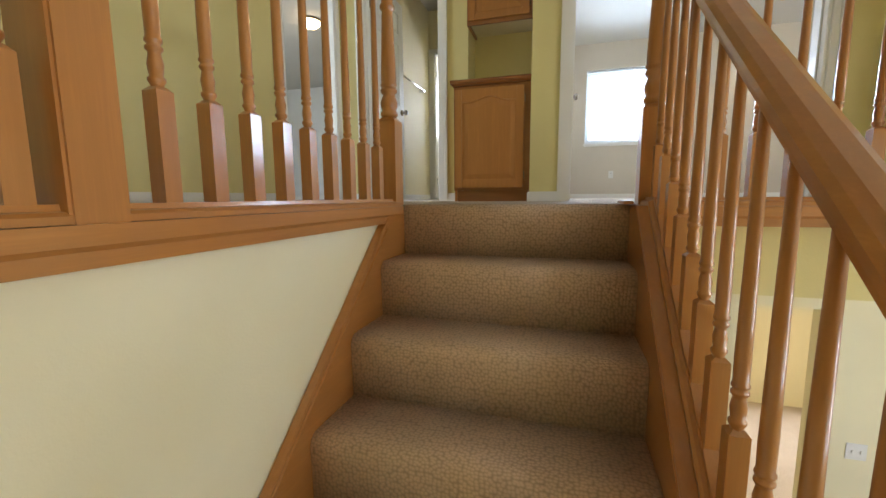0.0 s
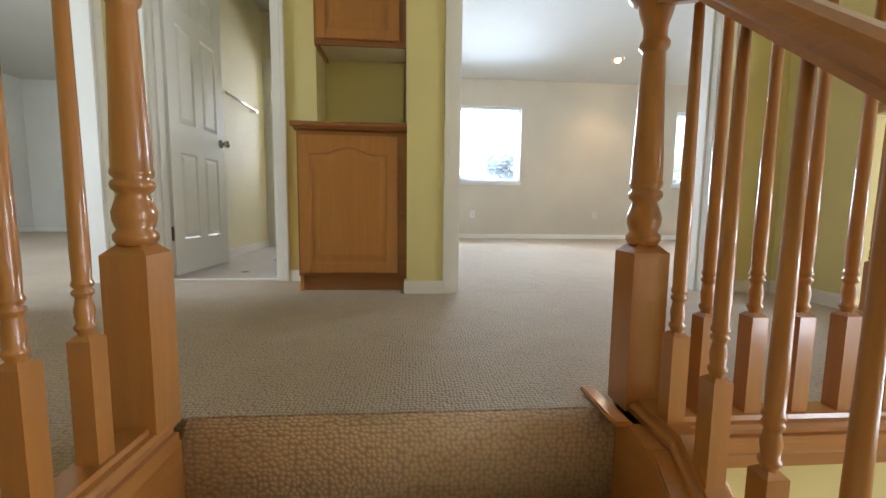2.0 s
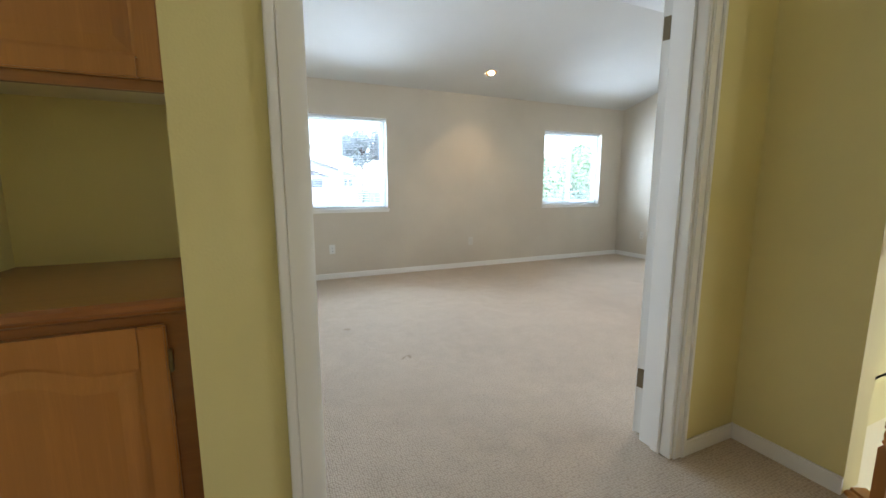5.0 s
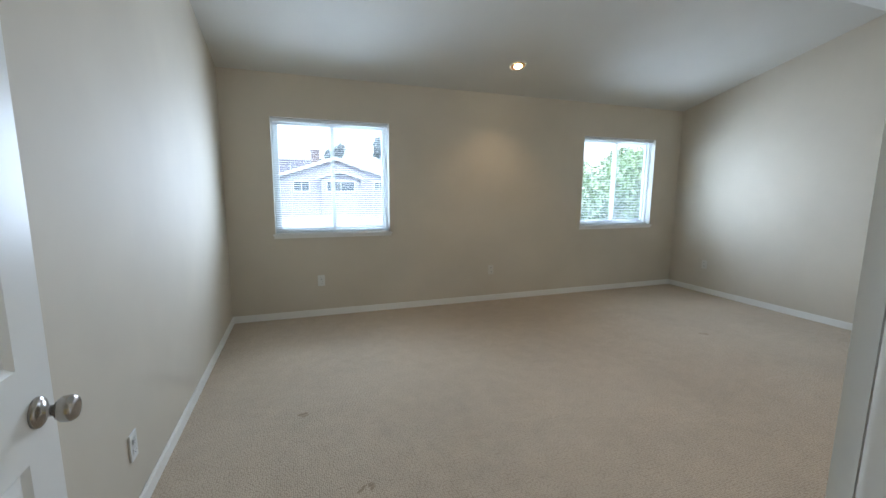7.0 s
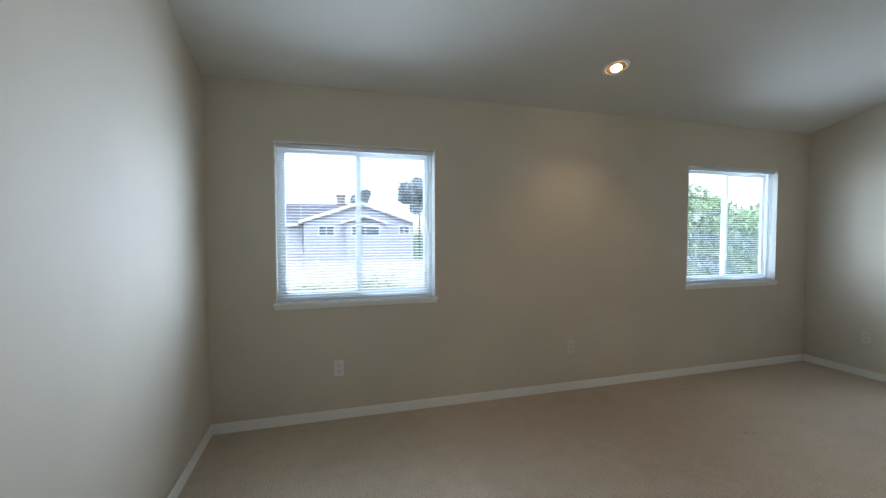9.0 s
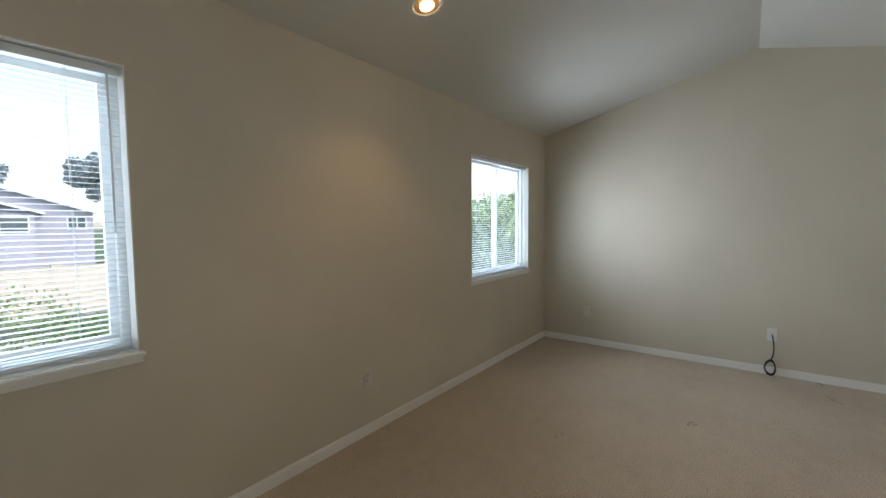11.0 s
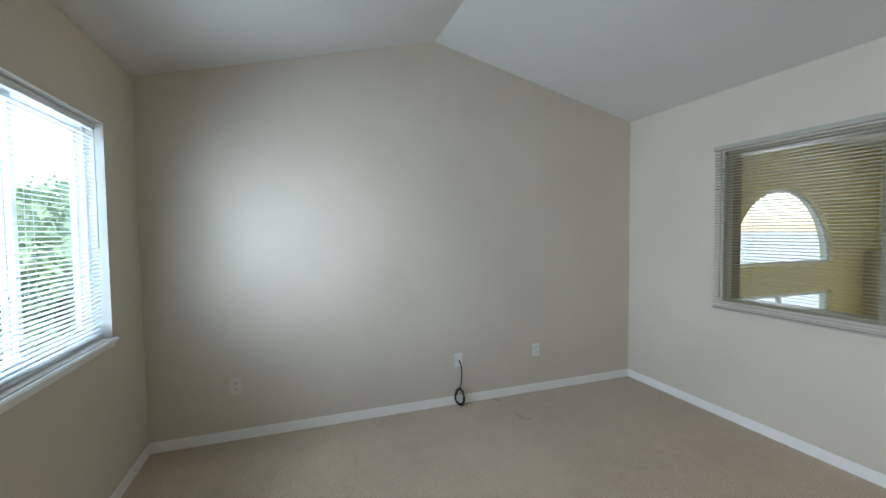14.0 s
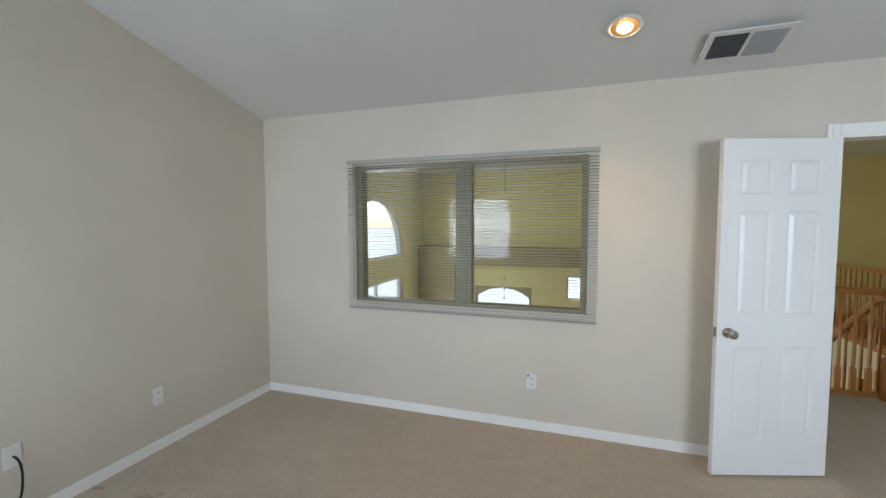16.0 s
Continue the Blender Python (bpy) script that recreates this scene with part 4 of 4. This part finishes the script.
seg = [(SW[0] + (SW[1] - SW[0]) * i / 16, SW[3] - 0.02 - 0.22 * (2 * i / 16 - 1) ** 2) for i in range(17)]
prism(bm, [(SW[0], SW[3])] + seg + [(SW[1], SW[3])], 1, GS - 0.10, GS + 0.004)
part("window_frame", bm, TAN_LEDGE, w5)
p = part("pane", bx(SW[0] + 0.05, SW[1] - 0.05, GS - 0.08, GS - 0.076, SW[2] + 0.05, SW[3] - 0.02), GLASS, w5)
p.visible_shadow = False
w6 = empty("window_6", "narrow white window in the yellow wall", "window", "", "structure")
bm = bmesh.new()
for q in ((2.62, 2.66, 0.06, 0.54), (3.0, 3.04, 0.06, 0.54), (2.66, 3.0, 0.50, 0.54), (2.66, 3.0, 0.06, 0.10)):
    box(bm, q[0], q[1], GS - 0.1, GS - 0.05, q[2], q[3])
part("window_frame", bm, VINYL_WHITE, w6)
p = part("pane", bx(2.66, 3.0, GS - 0.08, GS - 0.076, 0.10, 0.50), GLASS, w6)
p.visible_shadow = False
solid("wall_ledge", [(2.6, 6.0, GS, GS + 0.35, 0.72, 1.08), (5.2, 6.0, GS, GS + 0.35, -2.75, 0.72)], TAN_LEDGE, "tan painted ledge and chimney breast", "ledge")
wall_x("wall_lower_north", 0.17, 0.29, -2.12, GR + 0.15, -2.75, -0.32, CREAM, [(1.20, 1.66, -2.75, -0.72)], "cream painted lower floor wall with doorway")
solid("wall_great_room_north_lower", [(1.9, GR, 0.0, 0.075, -0.33, 0.0)], YELLOW, "yellow painted wall below the inner window", "wall")
solid("floor_lower", [(-2.12, GR + 0.15, GS - 0.15, 3.2, -2.95, -2.75)], CARPET, "carpeted lower floor", "floor")
wall_y("wall_lower_west", -2.12, -2.0, GS, 0.17, -2.75, -0.02, CREAM, (), "cream painted lower floor wall")
wall_x("wall_lower_room_north", 3.1, 3.2, 0.2, 4.0, -2.75, -0.32, CREAM, (), "pale painted lower room wall")
solid("wall_lower_room_sides", [(0.1, 0.2, 0.29, 3.2, -2.75, -0.32), (4.0, 4.1, 0.29, 3.2, -2.75, -0.32)], CREAM, "pale painted lower room wall", "wall")
plate = empty("light_switch", "white double light switch plate on cream wall", "light switch", "", "", pose(1.92, 0.17, -1.68))
part("cover_plate", bx(-0.058, 0.058, -0.006, 0, -0.058, 0.058, bevel=0.0025), PLASTIC, plate)
for x in (-0.023, 0.023):
    part("toggle", bx(x - 0.005, x + 0.005, -0.014, -0.005, -0.010, 0.010, bevel=0.002), PLASTIC, plate)
solid("stair_base", [(-0.735, 0.29, GS, Y1 - 7 * RUN, -2.75, -8 * RISE - 0.2), (0.245, 0.35, YB, Y1, -2.75, -1.9)], CREAM, "cream painted wall under the stairs", "wall")

# ---------------------------------------------------------------- outdoors
GZ = -2.75
GRASS_COL = plain("lawn", (0.07, 0.11, 0.035), 0.9, 0, 0.3, 6)
ASPHALT = plain("asphalt", (0.07, 0.07, 0.072), 0.9, 0, 0.15, 30)
CONCRETE = plain("concrete", (0.42, 0.40, 0.37), 0.85, 0, 0.1, 12)
SIDING = plain("mauve_grey_siding", (0.44, 0.42, 0.50), 0.8, 0, 0.05, 3)
ROOF_TILE = plain("grey_roof_shingle", (0.17, 0.165, 0.20), 0.85, 0, 0.2, 8)
TERRACOTTA = plain("red_roof_tile", (0.42, 0.15, 0.09), 0.8, 0, 0.2, 8)
SOUND_WALL = plain("tan_block_wall", (0.62, 0.55, 0.45), 0.85, 0, 0.08, 2)
CHIMNEY = plain("weathered_chimney_brick", (0.22, 0.18, 0.18), 0.9, 0, 0.15, 6)
FAR_GLASS = plain("dark_window_glass", (0.10, 0.13, 0.16), 0.1, 0, 0.1)
BARK = plain("bark", (0.12, 0.08, 0.05), 0.9, 0, 0.3)


def leafy(name, col):
    m, nt, b = material(name)
    g = nt.nodes.new("ShaderNodeNewGeometry")
    nt.links.new(ramp(nt, g.outputs["Random Per Island"], [(0.0, tone(col, 0.68)), (0.5, col), (1.0, tone(col, 1.5))]), b.inputs["Base Color"])
    b.inputs["Roughness"].default_value = 0.6
    b.inputs["Transmission Weight"].default_value = 0.0
    return m


# Pine needles are paled in colour to carry distance haze and glare.
LEAF, PINE_HAZY, BUSH = leafy("light_green_leaves", (0.32, 0.45, 0.22)), leafy("haze_paled_pine_needles", (0.26, 0.31, 0.33)), leafy("bush_leaves", (0.17, 0.27, 0.10))
solid("ground", [(-600, 600, YN + 0.6, 900, GZ - 0.2, GZ), (GR + 0.3, 600, -600, YN + 0.6, GZ - 0.2, GZ), (-600, -6.8, -600, YN + 0.6, GZ - 0.2, GZ), (-6.8, GR + 0.3, -600, GS - 0.3, GZ - 0.2, GZ)], GRASS_COL, "green lawn ground", "ground")
solid("road", [(-120, 120, 22.8, 27.0, GZ, GZ + 0.02)], ASPHALT, "grey asphalt street", "road")
solid("pavement", [(-120, 120, 20.6, 22.65, GZ, GZ + 0.12), (-120, 120, 27.15, 28.2, GZ, GZ + 0.12)], CONCRETE, "pale concrete pavement with kerb", "pavement")
# Made-up pale ground, laid so the great room windows show bright.
solid("bright_ground_sheet", [(GR + 0.4, 600, -600, 2, GZ, GZ + 0.05), (-6, GR + 0.4, -600, GS - 0.4, GZ, GZ + 0.05)], CONCRETE, "added pale ground that brightens the great room windows", "pavement")
fence = empty("garden_wall", "long tan block wall along the street", "wall")
for i in range(20):
    x = -50 + i * 5
    part("wall_panel", bx(x + 0.2, x + 5 - 0.2, 28.45, 28.65, GZ, GZ + 2.3), SOUND_WALL, fence)
    part("post", bx(x - 0.2, x + 0.2, 28.38, 28.72, GZ, GZ + 2.42), SOUND_WALL, fence)
    part("cap", bx(x - 0.2, x + 4.8, 28.36, 28.74, GZ + 2.42, GZ + 2.5), CONCRETE, fence)


def gable(bm, x0, x1, y0, y1, z, rise, over=0.35, t=0.14):
    """Roof with its gable to the street."""
    c = (x0 + x1) / 2
    s = rise / ((x1 - x0) / 2)
    a, b, e = x0 - over, x1 + over, z - over * s
    prism(bm, [(a, e), (c, z + rise), (b, e), (b, e + t), (c, z + rise + t), (a, e + t)], 1, y0 - over, y1)


def far_house(label, x0, x1, y, wall_h, rise, mat, roofmat):
    h = empty("neighbour_house", label, "house")
    bm = bx(x0, x1, y, y + 9, GZ, GZ + wall_h)
    c = (x0 + x1) / 2
    prism(bm, [(x0, GZ + wall_h), (x1, GZ + wall_h), (c, GZ + wall_h + rise)], 1, y, y + 9)
    part("wall", bm, mat, h)
    bm = bmesh.new()
    gable(bm, x0, x1, y, y + 9, GZ + wall_h, rise)
    part("roof", bm, roofmat, h)
    bm = bmesh.new()
    s = rise / (c - x0)
    for a, b in ((x0 - 0.4, c), (x1 + 0.4, c)):
        za, zb = GZ + wall_h - 0.4 * s, GZ + wall_h + rise
        prism(bm, [(a, za - 0.12), (b, zb - 0.12), (b, zb + 0.16), (a, za + 0.16)], 1, y - 0.42, y - 0.37)
    part("bargeboard", bm, VINYL_WHITE, h)
    return h


def far_window(h, x, z, w, hh, y):
    f = bmesh.new()
    for q in ((x - w / 2 - 0.08, x - w / 2, z, z + hh), (x + w / 2, x + w / 2 + 0.08, z, z + hh), (x - w / 2 - 0.08, x + w / 2 + 0.08, z + hh, z + hh + 0.09), (x - w / 2 - 0.08, x + w / 2 + 0.08, z - 0.09, z), (x - 0.03, x + 0.03, z, z + hh)):
        box(f, q[0], q[1], y - 0.06, y - 0.002, q[2], q[3])
    p = part("window", f, VINYL_WHITE, h)
    part("pane", bx(x - w / 2, x + w / 2, y - 0.03, y - 0.004, z, z + hh), FAR_GLASS, p)


HY = 40.0
h = far_house("mauve-grey neighbour house with white gable trim", -1.3, 8.9, HY, 5.3, 1.7, SIDING, ROOF_TILE)
for i in range(20):
    part("siding_board", bx(-1.3, 8.9, HY - 0.025, HY - 0.003, GZ + 2.1 + i * 0.16, GZ + 2.23 + i * 0.16), SIDING, h)
far_window(h, 0.7, GZ + 3.95, 1.3, 0.85, HY - 0.03), far_window(h, 8.0, GZ + 4.1, 0.9, 0.75, HY - 0.03)
bm = bmesh.new()
gable(bm, 2.25, 6.05, HY - 0.5, HY, GZ + 5.1, 0.6, 0.2)
part("dormer_roof", bm, ROOF_TILE, h)
bm = bmesh.new()
for e, f in ((2.0, 4.15), (6.3, 4.15)):
    za, zb = GZ + 5.03, GZ + 5.7
    prism(bm, [(e, za), (f, zb), (f, zb + 0.17), (e, za + 0.17)], 1, HY - 0.76, HY - 0.71)
part("dormer_trim", bm, VINYL_WHITE, h)
part("bay_wall", bx(2.45, 5.85, HY - 0.5, HY - 0.03, GZ + 1.5, GZ + 5.1), SIDING, h)
far_window(h, 4.25, GZ + 3.95, 2.5, 0.85, HY - 0.5)
h2 = empty("neighbour_house", "mauve-grey house wing under a long shingled roof", "house")
part("wall", bx(-17, -1.4, HY + 1.0, HY + 9, GZ, GZ + 5.0), SIDING, h2)
bm = bmesh.new()
prism(bm, [(HY + 0.5, GZ + 4.9), (HY + 5, GZ + 7.0), (HY + 9.5, GZ + 4.9), (HY + 9.5, GZ + 5.1), (HY + 5, GZ + 7.2), (HY + 0.5, GZ + 5.1)], 0, -17.4, 2.0)
part("roof", bm, ROOF_TILE, h2)
for i in range(12):
    y = HY + 0.55 + i * 0.37
    z = GZ + 5.12 + (y - HY - 0.5) * 0.467
    part("shingle_course", bx(-17.4, 1.6, y, y + 0.05, z - 0.02, z + 0.05), ROOF_TILE, h2)
part("fascia", bx(-17.4, -1.8, HY + 0.42, HY + 0.5, GZ + 4.86, GZ + 5.12), VINYL_WHITE, h2)
far_window(h2, -7.5, GZ + 3.7, 1.4, 0.85, HY + 1.0), far_window(h2, -3.4, GZ + 3.7, 1.2, 0.85, HY + 1.0)
for x in (-3.8, 2.2):
    bm = bx(x - 0.4, x + 0.4, HY + 4.4, HY + 5.3, GZ + 5.9, GZ + 8.2)
    box(bm, x - 0.5, x + 0.5, HY + 4.3, HY + 5.4, GZ + 7.95, GZ + 8.1)
    part("chimney", bm, CHIMNEY, h2)
h3 = far_house("house with red tiled roof behind trees", 14.5, 26, HY + 8, 3.4, 1.5, SOUND_WALL, TERRACOTTA)
far_window(h3, 17.5, GZ + 2.2, 1.6, 1.0, HY + 8)


def leaf_cloud(bm, centres, n, size, rnd):
    """Many small leaf clumps scattered through overlapping blobs."""
    for cx, cy, cz, r in centres:
        for _ in range(n):
            d = Vector((rnd.gauss(0, 1), rnd.gauss(0, 1), rnd.gauss(0, 0.8))).normalized() * r * (0.55 + 0.5 * rnd.random())
            p = Vector((cx, cy, cz)) + d
            u = Vector((rnd.uniform(-1, 1), rnd.uniform(-1, 1), rnd.uniform(-1, 1))).normalized()
            v = u.cross(Vector((rnd.uniform(-1, 1), rnd.uniform(-1, 1), rnd.uniform(-1, 1)))).normalized()
            s = size * rnd.uniform(0.6, 1.3)
            bm.faces.new([bm.verts.new(p + u * s), bm.verts.new(p + v * s * 0.5), bm.verts.new(p - u * s), bm.verts.new(p - v * s * 0.5)])


def tree(label, x, y, height, spread, mat, seed, n=900, size=0.16, low=0.35, flat=1.0, name="broadleaf_tree", blobs=9, puff=(0.28, 0.45)):
    rnd = random.Random(seed)
    t = empty(name, label, "tree", "trees outside", "", pose(x, y, GZ))
    bm = bmesh.new()
    lathe(bm, [(0.20, -0.05), (0.15, height * 0.25), (0.10, height * 0.55), (0.05, height * 0.85)], n=10)
    cents = []
    for i in range(blobs):
        a = rnd.uniform(0, 6.283)
        rr = spread * rnd.uniform(0.25, 0.72 if blobs < 12 else 0.95)
        z = height * (low + (0.92 - low) * rnd.random() * flat + (1 - flat) * 0.5 * (0.92 - low))
        c = Vector((rr * math.cos(a), rr * math.sin(a), z))
        cents.append((*c, spread * rnd.uniform(*puff)))
        root = Vector((0, 0, max(height * 0.25, z - rr * 0.9)))
        q = (c - root).to_track_quat("Z", "Y").to_matrix().to_4x4()
        b2 = bmesh.new()
        lathe(b2, [(0.06, 0), (0.02, (c - root).length)], n=6)
        b2.transform(Matrix.Translation(root) @ q)
        tmp = bpy.data.meshes.new("limb")
        b2.to_mesh(tmp), b2.free()
        bm.from_mesh(tmp)
        bpy.data.meshes.remove(tmp)
    cents.append((0, 0, height * 0.85, spread * 0.4))
    part("trunk", bm, BARK, t)
    bm = bmesh.new()
    leaf_cloud(bm, cents, n, size, rnd)
    part("crown", bm, mat, t)


tree("dark umbrella-shaped pine behind the houses", 14.6, 62, 13.2, 3.2, PINE_HAZY, 3, 700, 0.22, 0.60, 1.0, "pine_tree", 24, (0.2, 0.34))
tree("dark distant tree behind the roof ridge", 5.9, 70, 11.6, 3.0, PINE_HAZY, 13, 300, 0.3, 0.5, 1.0, "pine_tree", 14, (0.18, 0.3))
for x, y, hh, sp, sd in ((9.6, 7.2, 4.5, 2.3, 31), (12.8, 9.0, 4.9, 2.6, 32), (13.2, 5.2, 4.6, 2.4, 33), (17.5, 8.0, 5.4, 3.0, 34), (22.0, 12.0, 6.0, 3.4, 35)):
    tree("light green leafy tree outside the window", x, y, hh, sp, LEAF, sd, 1200, 0.11, 0.12)
tree("light green leafy tree outside the window", 9.6, 12.0, 4.9, 2.6, LEAF, 5, 1300, 0.11, 0.15)
tree("light green leafy tree outside the window", 12.8, 13.0, 5.2, 2.9, LEAF, 6, 1300, 0.12, 0.15)
tree("light green leafy tree outside the window", 17.5, 16.5, 6.0, 3.2, LEAF, 7, 1200, 0.13, 0.15)
tree("tall dark green tree in the distance", 18.0, 30.0, 7.2, 3.2, BUSH, 8, 1000, 0.2, 0.2)
tree("tall dark green tree in the distance", 26.0, 27.0, 7.4, 3.6, BUSH, 9, 1000, 0.2, 0.2)
tree("tall dark green tree in the distance", 24.0, 36.0, 7.8, 4.0, BUSH, 10, 1000, 0.2, 0.2)


def shrub(x, y, r, seed):
    rnd = random.Random(seed)
    bm = bmesh.new()
    leaf_cloud(bm, [(rnd.uniform(-r, r) * 0.6, rnd.uniform(-r, r) * 0.4, r * rnd.uniform(0.3, 0.7), r * 0.6) for _ in range(5)], 420, 0.07, rnd)
    o = new("shrub", mesh_of("shrub", bm, BUSH))
    o.location = (x, y, GZ)
    tagged(o, "rounded green shrub beside the street", "shrub", "shrubs by the street")


for i, (x, y, r) in enumerate(((-1.0, 19.4, 1.5), (0.6, 19.6, 1.7), (2.6, 19.5, 1.95), (4.4, 19.2, 1.1), (-4.6, 19.6, 1.6), (-4.4, 27.8, 1.6), (6.6, 19.4, 1.0))):
    shrub(x, y, r, 20 + i)

# ---------------------------------------------------------------- marks on the carpet
def carpet_mark(x, y, turn, seed, length=0.09):
    rnd = random.Random(seed)
    bm = bmesh.new()
    for _ in range(7):
        cx, cy, r = rnd.uniform(-length, length), rnd.uniform(-0.02, 0.02), rnd.uniform(0.006, 0.016)
        ring = [bm.verts.new((cx + r * 1.6 * math.cos(a) * rnd.uniform(0.7, 1.2), cy + r * 0.6 * math.sin(a) * rnd.uniform(0.7, 1.2), 0.0012)) for a in [j * 0.785 for j in range(8)]]
        bm.faces.new(ring)
    o = new("carpet_stain", mesh_of("carpet_stain", bm, STAIN))
    o.matrix_world = pose(x, y, 0, 0, 0, turn)
    tagged(o, "small brown worn mark on beige carpet", "stain", "carpet marks")


for i, (x, y, turn, ln) in enumerate(((3.406, 3.108, 10, 0.06), (4.09, 2.42, -20, 0.05), (0.76, 1.45, 30, 0.03), (5.155, 1.58, 40, 0.06), (5.516, 1.617, 10, 0.04), (0.487, 2.172, 20, 0.03))):
    carpet_mark(x, y, turn, 40 + i, ln)
